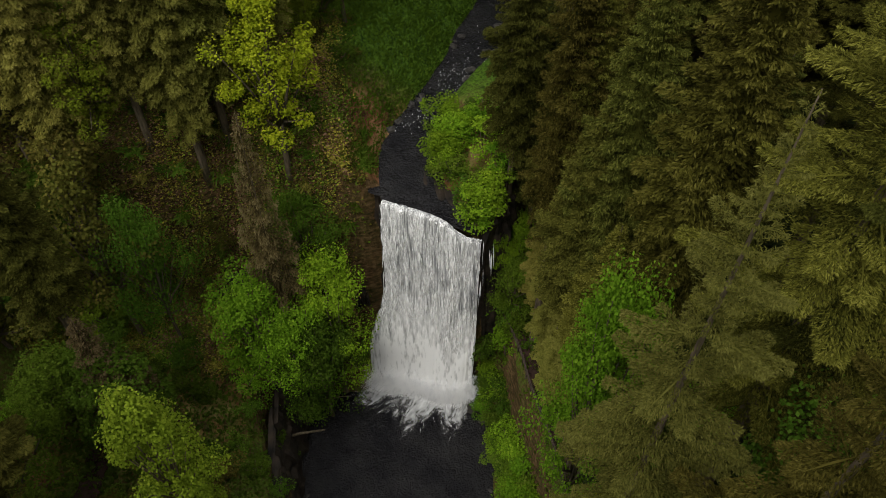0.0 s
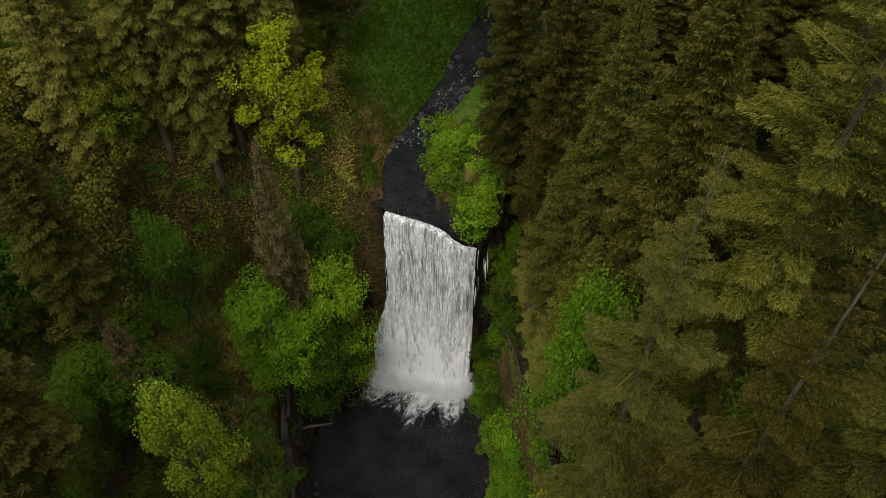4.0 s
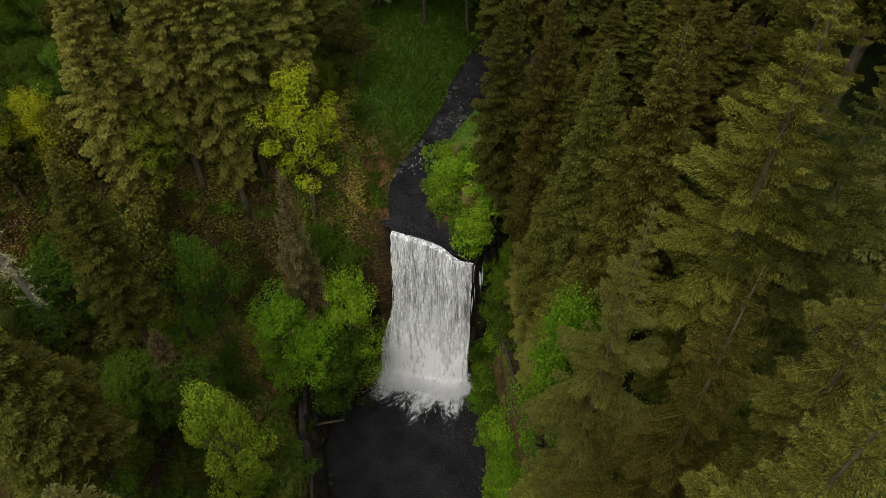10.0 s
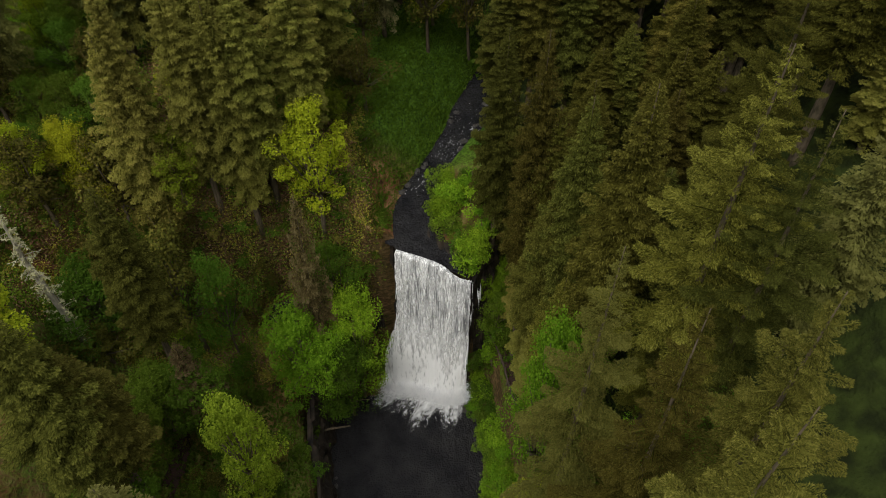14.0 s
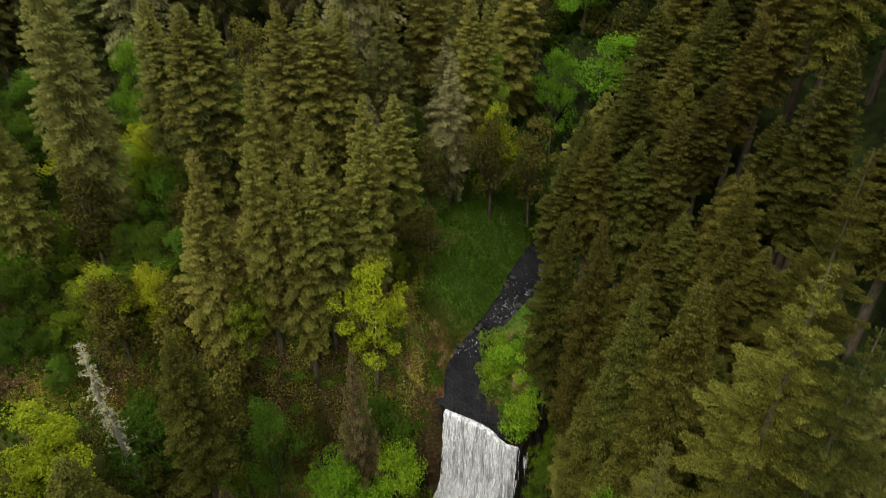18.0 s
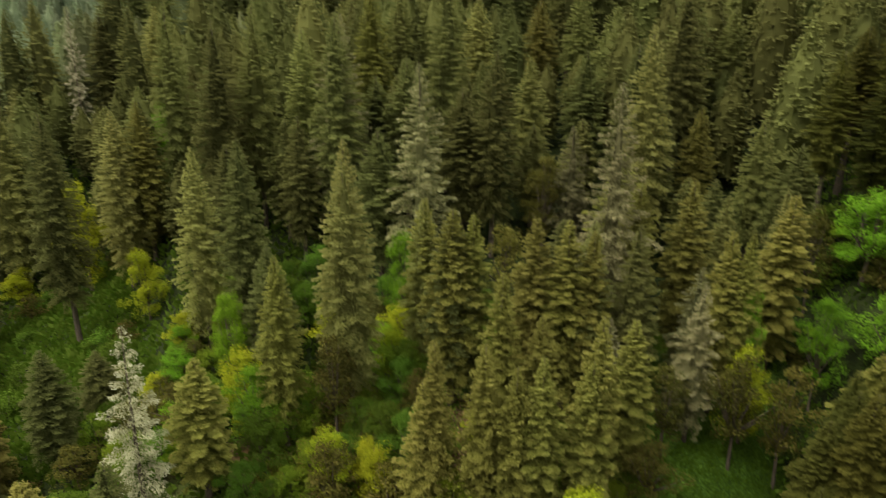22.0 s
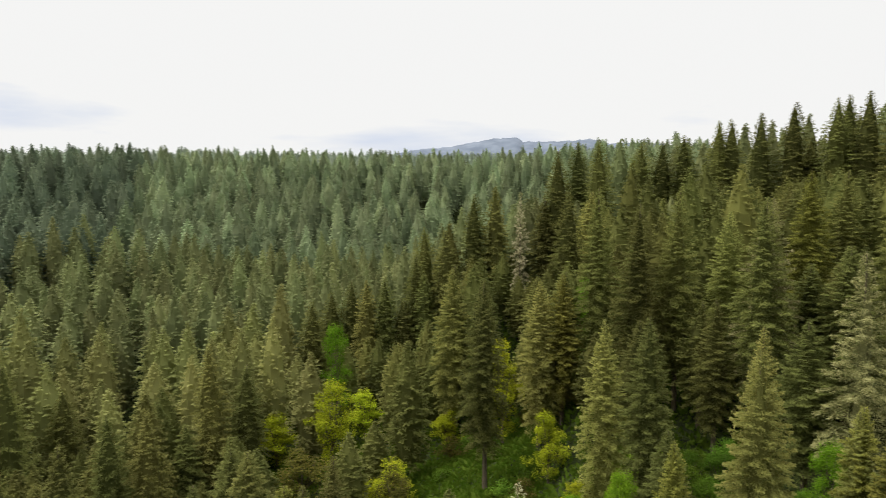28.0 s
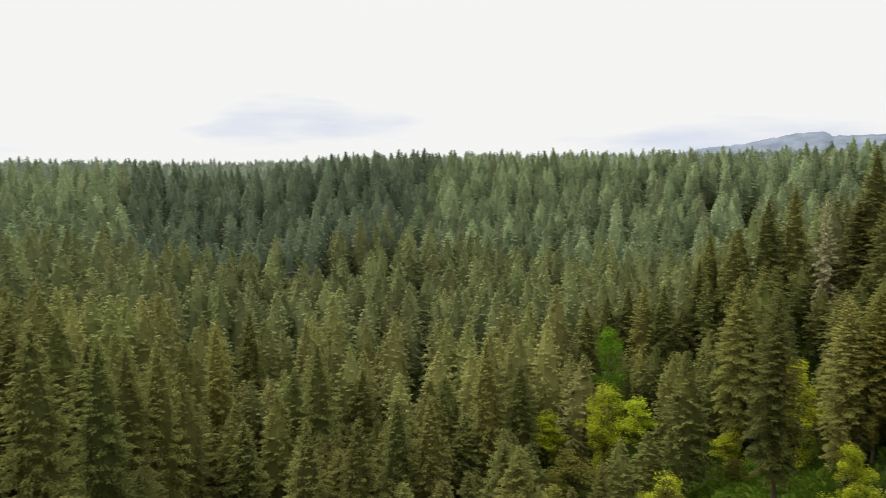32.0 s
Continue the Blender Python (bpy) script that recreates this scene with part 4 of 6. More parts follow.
# ---- where the trees stand: x, y, height, half width of the crown ----
RIDGE_FIRS = [
    (-167.8, 113.1, 44.4, 5.1), (-180.6, 136.5, 40.2, 5.1), (-157.7, 121.5, 42.9, 5.1), (-164.0, 150.8, 38.6, 5.1),
    (-158.2, 155.2, 37.2, 5.1), (-152.3, 159.3, 36.9, 5.1), (-142.7, 165.4, 40.2, 5.1), (-139.3, 167.5, 40.4, 5.1),
    (-118.3, 149.1, 43.2, 5.1), (-110.4, 153.1, 42.8, 5.1), (-100.1, 158.1, 40.3, 5.1), (-108.5, 183.2, 40.4, 5.1),
    (-93.0, 161.1, 40.2, 5.1), (-77.6, 144.1, 42.9, 5.1), (-72.2, 150.0, 43.9, 5.6), (-63.6, 149.5, 37.0, 5.1),
    (-52.8, 133.7, 41.1, 5.1), (-53.6, 151.9, 41.2, 5.1), (-47.6, 153.5, 38.6, 5.1), (-38.5, 137.0, 41.8, 5.1),
    (-36.2, 155.7, 40.7, 5.1), (-29.9, 138.4, 43.8, 5.1),
]
SPUR_FIRS = [
    (-185.4, 101.1, 45.8, 5.2), (-190.5, 95.6, 44.0, 5.2), (-204.7, 85.0, 44.0, 5.4), (-191.5, 84.5, 40.9, 5.1),
    (-147.2, 54.9, 43.9, 5.2), (-152.5, 68.3, 31.6, 5.1), (-204.7, 61.4, 39.2, 5.1), (-201.8, 66.6, 40.0, 5.1),
    (-194.8, 77.6, 32.2, 5.1), (-197.7, 70.9, 29.1, 5.1), (-136.9, 74.8, 28.2, 5.1), (-116.9, 64.8, 28.0, 4.5),
    (-142.5, 91.9, 39.8, 5.1), (-170.3, 110.1, 33.2, 5.1), (-145.1, 104.5, 31.1, 5.1), (-215.8, 61.8, 37.7, 5.1),
    (-212.3, 44.9, 34.2, 5.1), (-218.6, 55.5, 35.2, 5.1),
]
SLOPE_FIRS = [
    (-143.6, 51.3, 44.0, 5.6), (-108.0, 32.6, 43.3, 4.9), (-107.6, 47.1, 36.2, 4.9), (-104.3, 50.7, 32.6, 4.9),
    (-101.4, 57.7, 43.9, 4.9), (-86.1, 52.1, 44.0, 5.6), (-82.0, 58.3, 42.6, 4.9), (-63.3, 55.4, 43.9, 5.0),
    (-79.5, 71.3, 34.0, 4.9), (-72.1, 88.0, 37.4, 4.9), (-71.4, 101.5, 32.0, 4.9), (-50.6, 77.5, 43.9, 4.9),
    (-54.1, 108.2, 29.0, 4.9), (-37.1, 66.0, 38.1, 4.9), (-35.7, 84.9, 26.4, 4.7), (-40.4, 112.0, 27.8, 4.9),
    (-31.6, 113.7, 34.4, 4.9), (-25.2, 90.2, 26.4, 4.8), (-11.1, 70.0, 44.0, 4.9), (-7.5, 93.3, 43.0, 4.9),
    (1.6, 115.5, 26.1, 4.8), (-2.6, 81.3, 26.1, 3.7), (7.5, 72.9, 26.2, 4.0),
]
LOWER_FIRS = [
    (-42.7, 19.3, 38.3, 4.0), (-62.0, 24.4, 33.9, 4.0), (-70.7, 24.9, 33.1, 4.0), (-46.9, 9.2, 27.0, 3.1),
    (-35.4, 26.7, 27.3, 2.6), (-29.3, 23.0, 27.4, 4.0), (-12.7, 27.5, 27.2, 3.4), (-7.4, 29.4, 27.1, 3.3),
    (-1.7, 53.2, 27.1, 3.2), (-24.6, 4.2, 28.6, 2.6), (-9.1, 75.9, 27.0, 3.5), (-68.9, 51.4, 27.3, 3.9),
    (3.0, 50.7, 27.0, 3.3), (-199.0, 77.3, 40.0, 5.6), (10.7, 52.0, 27.3, 3.4), (6.1, 36.7, 27.0, 2.9),
    (-41.2, 16.6, 36.0, 4.1), (-54.6, 18.8, 22.5, 3.8),
]
LIGHT_FIRS = [
    (-8.6, 10.5, 27.0, 2.6),
    (-19.2, 24.7, 27.0, 3.2), (-19.6, 5.0, 27.1, 2.6), (-15.9, 5.4, 29.5, 2.8), (-13.4, 6.6, 27.3, 2.6),
    (-29.4, 22.1, 28.2, 3.6), (-35.0, 27.5, 27.1, 2.9), (-15.0, 25.6, 27.2, 3.0), (-12.0, 26.2, 27.1, 2.6),
    (-8.9, 43.2, 27.8, 3.6), (-1.9, 43.6, 30.0, 3.6), (-26.7, 23.8, 27.2, 3.0), (3.6, 37.2, 27.0, 2.8),
    (11.0, 48.2, 27.6, 3.6), (-19.4, 11.5, 27.3, 2.6), (-25.7, 3.7, 27.9, 2.6), (-5.8, 17.8, 23.2, 2.8),
    (-8.7, 8.9, 23.1, 2.6), (-15.5, 12.9, 23.1, 2.7),
]
GREY_FIRS = [
    (-44.3, 48.6, 42.0, 5.6), (-11.7, 36.4, 41.3, 4.9), (-22.9, 67.4, 26.5, 4.1), (-8.9, 20.1, 20.4, 2.7),
    (0.4, 38.2, 20.0, 3.4), (1.0, 29.9, 22.4, 3.2), (-65.4, 61.0, 41.6, 5.5),
]
EAST_FIRS = [
    (21.2, 23.6, 24.0, 3.1), (20.3, 8.9, 26.2, 3.1), (23.9, 8.9, 26.7, 2.8), (29.3, 2.9, 24.3, 3.1),
    (26.5, -4.5, 24.4, 2.6), (33.7, 8.0, 24.2, 2.9), (35.4, 4.6, 24.3, 2.7), (36.9, 4.0, 24.4, 2.8),
    (39.1, -2.7, 24.3, 2.8), (17.7, 23.9, 24.1, 2.6), (12.9, 10.0, 24.0, 2.6), (28.2, -6.8, 24.4, 2.6),
    (17.6, -19.2, 44.5, 3.4), (15.4, -13.0, 42.2, 2.9), (11.1, -0.2, 40.0, 2.5), (13.4, -6.8, 46.0, 2.8),
    (14.8, -7.7, 37.4, 2.6), (13.5, 0.1, 30.1, 2.4), (13.7, -12.2, 33.0, 2.7),
]
GREAT_FIRS = [
    (20.0, -26.9, 45.8, 5.4), (19.9, -38.1, 41.2, 4.6), (13.5, -44.9, 52.8, 4.8), (13.9, -37.5, 49.0, 4.0),
    (11.5, -31.1, 49.8, 4.0), (22.3, -29.9, 39.5, 4.2), (28.4, -15.1, 38.7, 4.2),
]
GORGE_FIRS = [
    (-25.4, -9.3, 36.1, 2.9), (-27.4, -22.5, 30.7, 3.8), (-10.4, -2.3, 35.3, 2.6), (-23.0, -12.4, 16.8, 2.6),
    (-28.7, -24.3, 36.7, 3.6),
]
VALLEY_FIRS = [
    (-115.0, -81.4, 41.4, 5.1), (-128.1, -80.0, 41.6, 5.1), (-143.5, -77.4, 45.8, 5.4), (-94.5, -84.3, 45.3, 5.1),
    (-150.5, -29.7, 39.7, 5.1), (-168.3, -45.4, 46.0, 5.2), (-149.0, -22.4, 38.6, 5.1), (-132.9, -40.5, 40.8, 5.1),
    (-133.8, -50.0, 40.1, 5.1), (-151.7, -62.0, 34.4, 5.1), (-166.4, -4.0, 45.7, 5.4), (-167.6, 5.4, 35.4, 5.1),
    (-191.2, -31.9, 31.7, 5.1), (-213.9, -62.1, 42.0, 5.1), (-195.2, -70.3, 44.0, 5.1), (-165.3, -10.1, 28.2, 5.0),
]
BRIGHT_MAPLES = [
    (-183.5, 38.5, 31.9, 4.2), (-113.4, 69.0, 19.3, 4.3), (-61.9, 18.5, 13.6, 3.1), (-42.3, 35.7, 17.9, 2.7),
    (23.9, 60.7, 14.1, 5.7), (27.5, 45.3, 16.0, 6.1), (35.7, 34.3, 10.5, 4.0), (7.1, 36.4, 19.1, 2.1),
    (17.4, 44.8, 17.3, 2.8), (-393.7, -36.6, 19.9, 7.0), (-59.0, 15.5, 17.1, 2.5), (-50.2, 8.0, 12.6, 3.1),
]
YELLOW_MAPLES = [
    (-125.1, 52.2, 24.0, 5.0), (-94.9, 37.6, 14.4, 3.5), (-158.8, 24.3, 21.9, 5.4), (-142.1, 48.2, 8.9, 3.5),
    (-172.7, 41.6, 14.0, 5.2), (-128.6, 22.1, 11.8, 6.1), (-179.0, 17.5, 14.0, 6.0), (-32.2, 5.6, 11.3, 2.5),
    (-54.1, 10.3, 11.9, 3.2), (-40.0, -11.5, 11.5, 4.3), (-37.6, 4.4, 10.7, 2.1), (7.8, 32.8, 14.0, 3.3),
]
OLIVE_ALDERS = [
    (6.7, 28.9, 16.6, 3.4), (12.9, 32.5, 18.0, 3.4), (-2.2, 15.6, 9.9, 2.9), (-1.7, 25.1, 13.0, 3.1),
    (-29.6, 48.4, 15.8, 4.3), (-27.9, 69.3, 17.7, 3.9), (16.4, 58.4, 17.6, 3.0), (-40.8, 11.6, 15.7, 3.3),
    (-148.7, 10.3, 13.8, 6.6), (-27.4, 65.4, 19.8, 3.2), (-120.9, 18.5, 13.9, 4.5),
]
UPLAND_FIRS = [(36, 30), (42, 36), (33, 68), (22, 84), (30, 90), (40, 92), (18, 76), (34, 26), (28, 27), (58, 30), (50, 20), (56, 12), (40, 14), (46, 6), (36, 4), (52, 0), (40, -6), (36, 18), (30, 20), (25, 24), (40, 52), (47, 44), (38, 70), (45, 62), (30, 72), (52, 55), (24, 68), (55, 40), (37, 44), (31, 34), (60, 60), (52, 70), (50, 30), (43, 24), (36, 80), (46, 80), (27, 80)]
EAST_FIRS += [(x, y, 28 + (x * 7 + y * 3) % 9, 3.2 + (x * 5 + y) % 3 * 0.3) for x, y in UPLAND_FIRS]

# ---- trees ----
GREAT = [fir_kind(s, 46, 5.0, 0.22, 210, 1400, 0.21, NEEDLES[m], droop=0.34, ragged=0.7, hang=0.14, core=0.0, fat=0.12, rough=0.8, fan=0.27) for s, m in ((13, 0), (11, 0), (12, 1), (19, 9))]
TALL = [fir_kind(s, 40, w, b, 320, 280, 0.25, NEEDLES[m], droop=0.36, hang=0.2, core=0.25, rough=0.8, fat=0.16) for s, w, b, m in (
    (15, 3.0, 0.42, 0), (16, 3.2, 0.36, 1), (17, 2.8, 0.45, 5), (18, 3.1, 0.38, 0))]
FULL = [fir_kind(s, 30, w, 0.16, 300, 270, 0.25, NEEDLES[4], droop=0.5, ragged=0.4, hang=0.3, core=0.28, fat=0.2, point=0.55, rough=0.8) for s, w in ((20, 2.9), (28, 2.7), (29, 3.0))]
FIRS = [fir_kind(s, 36, w, b, 330, 170, 0.34, NEEDLES[m], droop=0.42, ragged=0.25, hang=0.3) for s, w, b, m in (
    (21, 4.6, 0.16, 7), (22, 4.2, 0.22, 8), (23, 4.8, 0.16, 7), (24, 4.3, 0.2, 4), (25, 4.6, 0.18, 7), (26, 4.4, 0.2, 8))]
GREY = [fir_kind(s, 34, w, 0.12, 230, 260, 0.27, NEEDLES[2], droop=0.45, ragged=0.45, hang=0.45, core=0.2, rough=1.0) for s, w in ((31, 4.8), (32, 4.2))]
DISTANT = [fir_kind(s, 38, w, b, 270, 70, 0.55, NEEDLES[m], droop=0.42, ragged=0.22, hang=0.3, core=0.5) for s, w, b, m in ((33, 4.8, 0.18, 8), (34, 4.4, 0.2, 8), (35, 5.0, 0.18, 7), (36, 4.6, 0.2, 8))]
PALE = [fir_kind(41, 30, 3.8, 0.1, 140, 150, 0.3, LICHEN, droop=0.4, ragged=0.6, hang=0.5, core=0.0, rough=1.0)]
BROWN = [fir_kind(51, 24, 3.0, 0.1, 240, 230, 0.22, NEEDLES[3], droop=0.6, ragged=0.5, hang=0.6, core=0.12)]
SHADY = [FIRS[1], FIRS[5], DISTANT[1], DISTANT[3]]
taken, crowns = [], []


def plant(kind, name, row, label, group, spin, sink=0.0):
    """One tree on the ground: height and half width come from the row."""
    x, y, h, r = row
    trunk_me, crown_me, base_h, base_r = kind
    z = float(ground_z(x, y)) - sink
    tree = new(name)
    tagged(tree, label, "tree", group)
    part("trunk", trunk_me, tree)
    part("crown", crown_me, tree)
    tree.matrix_basis = pose(x, y, z, 0, 0, spin) @ Matrix.Diagonal((r / base_r, r / base_r, h / base_h, 1))
    taken.append((x, y, 0.62 * r))
    return tree


rnd = random.Random(7)
for rows, kinds, label, group in (
    (LIGHT_FIRS, FULL, "slender light olive fir on the slope above the falls", "firs above the falls"),
    (SLOPE_FIRS, FIRS, "tall olive-green fir on the steep canyon slope", "firs on the canyon slope"),
    (LOWER_FIRS, FIRS, "olive fir low on the canyon slope", "firs low on the slope"),
    ([(x, y, h + 1.2, 1.2 * r) for x, y, h, r in RIDGE_FIRS], DISTANT, "dense green fir standing high on the ridge", "firs on the ridge"),
    ([(x, y, h, 1.12 * r) for x, y, h, r in SPUR_FIRS], DISTANT, "dark green fir on the spur behind the clearing", "firs on the spur"),
    (VALLEY_FIRS, DISTANT, "olive-green fir deep in the wooded valley", "firs in the valley"),
    (EAST_FIRS, TALL, "slender dark fir on the bank beside the creek", "firs beside the creek"),
    (GREY_FIRS, GREY, "broad grey-green fir with ragged lichen-hung branches", "grey firs"),
    (GREAT_FIRS, GREAT, "huge fir with long drooping olive branches beside the gorge", "great firs beside the gorge"),
    (GORGE_FIRS, TALL, "tall fir with drooping lichen-hung branches in the gorge", "firs in the gorge"),
):
    for k, row in enumerate(rows):
        kind = kinds[k % 3] if kinds is GREAT else kinds[k % len(kinds)]
        if rows is GORGE_FIRS:
            kind = BROWN[0] if k in (2, 3) else TALL[2]
        if rows is GREAT_FIRS and k == 1:
            kind = GREAT[2]
        if rows is GREAT_FIRS and k == 4:
            kind = GREAT[3]
        plant(kind, "fir_tree", row, label if kind not in BROWN else "small brownish fir with hanging twigs in the gorge", group if kind not in BROWN else "small firs", rnd.uniform(0, 360))
        crowns.append((row[0], row[1], float(ground_z(row[0], row[1])) + 0.5 * row[2], row[3]))
plant(PALE[0], "fir_tree", (-55.3, -6.9, 27, 3.4), "pale lichen-covered half-dead fir on the slope", "pale firs", 20)
plant(PALE[0], "fir_tree", (-166.5, 95.2, 42, 3.0), "tall pale lichen-grey fir on the spur", "pale firs", 75)
crowns += [(-55.3, -6.9, 46.0, 3.6), (-166.5, 95.2, 64.0, 3.4)]

MAPLE_B = [(*leafy_meshes(s, 16, 4.4, 60, 250, 0.21, LEAVES[0]), 16, 4.4) for s in (61, 62, 63)]
MAPLE_Y = [(*leafy_meshes(s, 13, 3.6, 56, 220, 0.21, LEAVES[1], low=0.16), 13, 3.6) for s in (64, 65)]
ALDER = [(*leafy_meshes(s, 14, 3.6, 46, 100, 0.27, LEAVES[2]), 14, 3.6) for s in (66, 67)]
RIM = [(*leafy_meshes(58, 16, 3.4, 50, 260, 0.20, LEAVES[1], low=0.30), 16, 3.4)]
LIME = [(*leafy_meshes(s, 13, 3.6, 60, 250, 0.20, LEAVES[4], low=0.16), 13, 3.6) for s in (59, 60)]
DEEP = [(*leafy_meshes(s, 12, 4.4, 56, 250, 0.21, LEAVES[3]), 12, 4.4) for s in (68, 69)]
for rows, kinds, name, label, group in (
    (BRIGHT_MAPLES, MAPLE_B, "maple_tree", "bright green bigleaf maple among dark firs", "bright maples"),
    (YELLOW_MAPLES, MAPLE_Y, "maple_tree", "yellow-green young maple in fresh spring leaf", "yellow-green maples"),
    (OLIVE_ALDERS, ALDER, "alder_tree", "olive-brown alder just coming into leaf", "alders"),
):
    for k, row in enumerate(rows):
        plant(kinds[k % len(kinds)], name, row, label, group, rnd.uniform(0, 360))
        crowns.append((row[0], row[1], float(ground_z(row[0], row[1])) + 0.45 * row[2], row[3]))
BASIN = [
    (RIM[0], -8.4, 4.8, 17.0, 3.6, "bright yellow-green maple on the rim above the falls"),
    (MAPLE_B[0], -6.0, -1.8, 24.0, 3.9, "fresh green maple overhanging the pool beside the falls"),
    (MAPLE_B[1], -13.0, -4.2, 16.5, 4.3, "low broad green maple on the ledge above the pool"),
    (DEEP[0], -7.9, 1.9, 13.0, 3.1, "green maple against the head wall beside the falls"),
    (MAPLE_B[2], -9.6, -4.6, 21.0, 4.0, "fresh green maple leaning out over the pool"),
    (DEEP[1], -7.6, -4.6, 19.0, 4.3, "deep green maple hanging over the undercut rock"),
    (LIME[0], -17.2, -20.4, 20.0, 3.4, "light green maple with a full round crown above the pool"),
    (MAPLE_B[1], 13.9, -19.5, 24.0, 2.5, "bright green slender maple beside the trail"),
    (DEEP[1], 11.8, -3.0, 10.0, 2.4, "deep green shrubby maple on the bank beside the falls"),
    (MAPLE_B[2], 12.6, -0.6, 11.0, 2.3, "fresh green young maple on the bank beside the falls"),
    (MAPLE_B[2], 9.7, -2.0, 4.6, 1.8, "low fresh green maple overhanging the brink"),
    (MAPLE_B[0], 12.3, -23.8, 33.0, 3.2, "bright green maple between the trail and the firs"),
    (MAPLE_Y[0], -5.4, -30.0, 17.0, 2.4, "light green maple leaning over the outflow of the pool"),
    (DEEP[0], -22.5, -12.5, 13.0, 4.2, "deep green vine maple below the trail"),
    (DEEP[1], -27.6, -12.0, 12.5, 4.3, "deep green vine maple thicket above the lower trail"),
    (DEEP[0], -30.0, -19.5, 15.0, 4.0, "deep green vine maple on the shady slope"),
    (ALDER[0], -24.8, -1.2, 23.0, 4.2, "tall olive-green alder in front of the red bank"),
    (DEEP[1], -20.6, -2.8, 20.0, 3.2, "deep green vine maple at the foot of the wall"),
    (DEEP[1], -29.5, 3.5, 10.0, 4.6, "deep green vine maple thicket on the slope"),
    (DEEP[0], -34.0, -2.5, 11.0, 4.8, "deep green vine maple thicket beside the snag"),
    (DEEP[1], 21.5, -34.0, 20.0, 4.6, "deep green maple under the great firs"),
    (MAPLE_Y[1], 12.2, -29.5, 14.0, 3.4, "yellow-green maple leaning over the trail"),
    (ALDER[0], -26.0, 3.2, 14.0, 3.4, "olive-green alder on the slope above the ledge"),
    (ALDER[1], -30.0, 5.0, 14.0, 3.6, "olive-green alder on the wooded slope"),
    (LIME[1], -23.0, 4.6, 11.0, 3.0, "light green young maple above the wall"),
    (ALDER[0], -33.5, 1.0, 13.0, 3.4, "olive-green alder beside the snag"),
    (LIME[0], -28.0, -1.4, 13.0, 3.2, "light green maple below the slope"),
    (ALDER[1], -37.0, 3.6, 13.0, 3.6, "spreading olive-green alder on the slope"),
    (DEEP[0], -29.0, -28.5, 16.0, 4.6, "spreading green vine maple beside the lower trail"),
]
for kind, x, y, h, r, label in BASIN:
    plant(kind, "maple_tree", (x, y, h, r), label, "trees round the pool", rnd.uniform(0, 360), 0.4)

# slender firs filling the eastern stand
for i in range(4):
    for j in range(8):
        x, y = 16 + 5 * i + rnd.uniform(-1.6, 1.6), -14 + 5.6 * j + rnd.uniform(-1.8, 1.8)
        mid, half = creek_mid(np.asarray(y))
        if all((x - a) ** 2 + (y - b) ** 2 > 7.5 for a, b, c in taken) and x > float(mid + half) + 3:
            plant(TALL[(i + j) % 4], "fir_tree", (x, y, rnd.uniform(20, 27), rnd.uniform(2.4, 3.0)), "slender dark fir on the bank beside the creek", "firs beside the creek", rnd.uniform(0, 360))
for k, row in enumerate(((14.6, -9.6, 19, 2.7), (15.6, -15.0, 20, 2.8), (14.4, -4.6, 16, 2.4), (17.0, -11.6, 24, 2.8), (14.3, -13.2, 12, 2.2))):
    plant(FULL[k % len(FULL)], "fir_tree", row, "young olive fir branching low beside the trail", "young firs beside the trail", rnd.uniform(0, 360))
# vine maples and young growth under the firs of the western slope
YOUNG = (DEEP[0], MAPLE_Y[0], ALDER[0], DEEP[1], MAPLE_B[1], LIME[1], ALDER[1], DEEP[0])
made = 0
while made < 130:
    x, y = rnd.uniform(-75, -4), rnd.uniform(-14, 44)
    mid, half = creek_mid(np.asarray(y))
    if (x > -31 and y < 3) or (x > -40 and 2 < y < 7 and rnd.random() < 0.75) or x > float(mid - half) - 8 or any((x - a) ** 2 + (y - b) ** 2 < 2.5 for a, b, c in taken):
        continue
    h = rnd.uniform(4.5, 9.5)
    plant(YOUNG[made % 8], "vine_maple", (x, y, h, h * rnd.uniform(0.3, 0.42)), "low vine maple under the firs of the slope" if made % 8 in (0, 3, 7) else "fresh yellow-green vine maple under the firs", "vine maples under the firs", rnd.uniform(0, 360), 0.5)
    made += 1

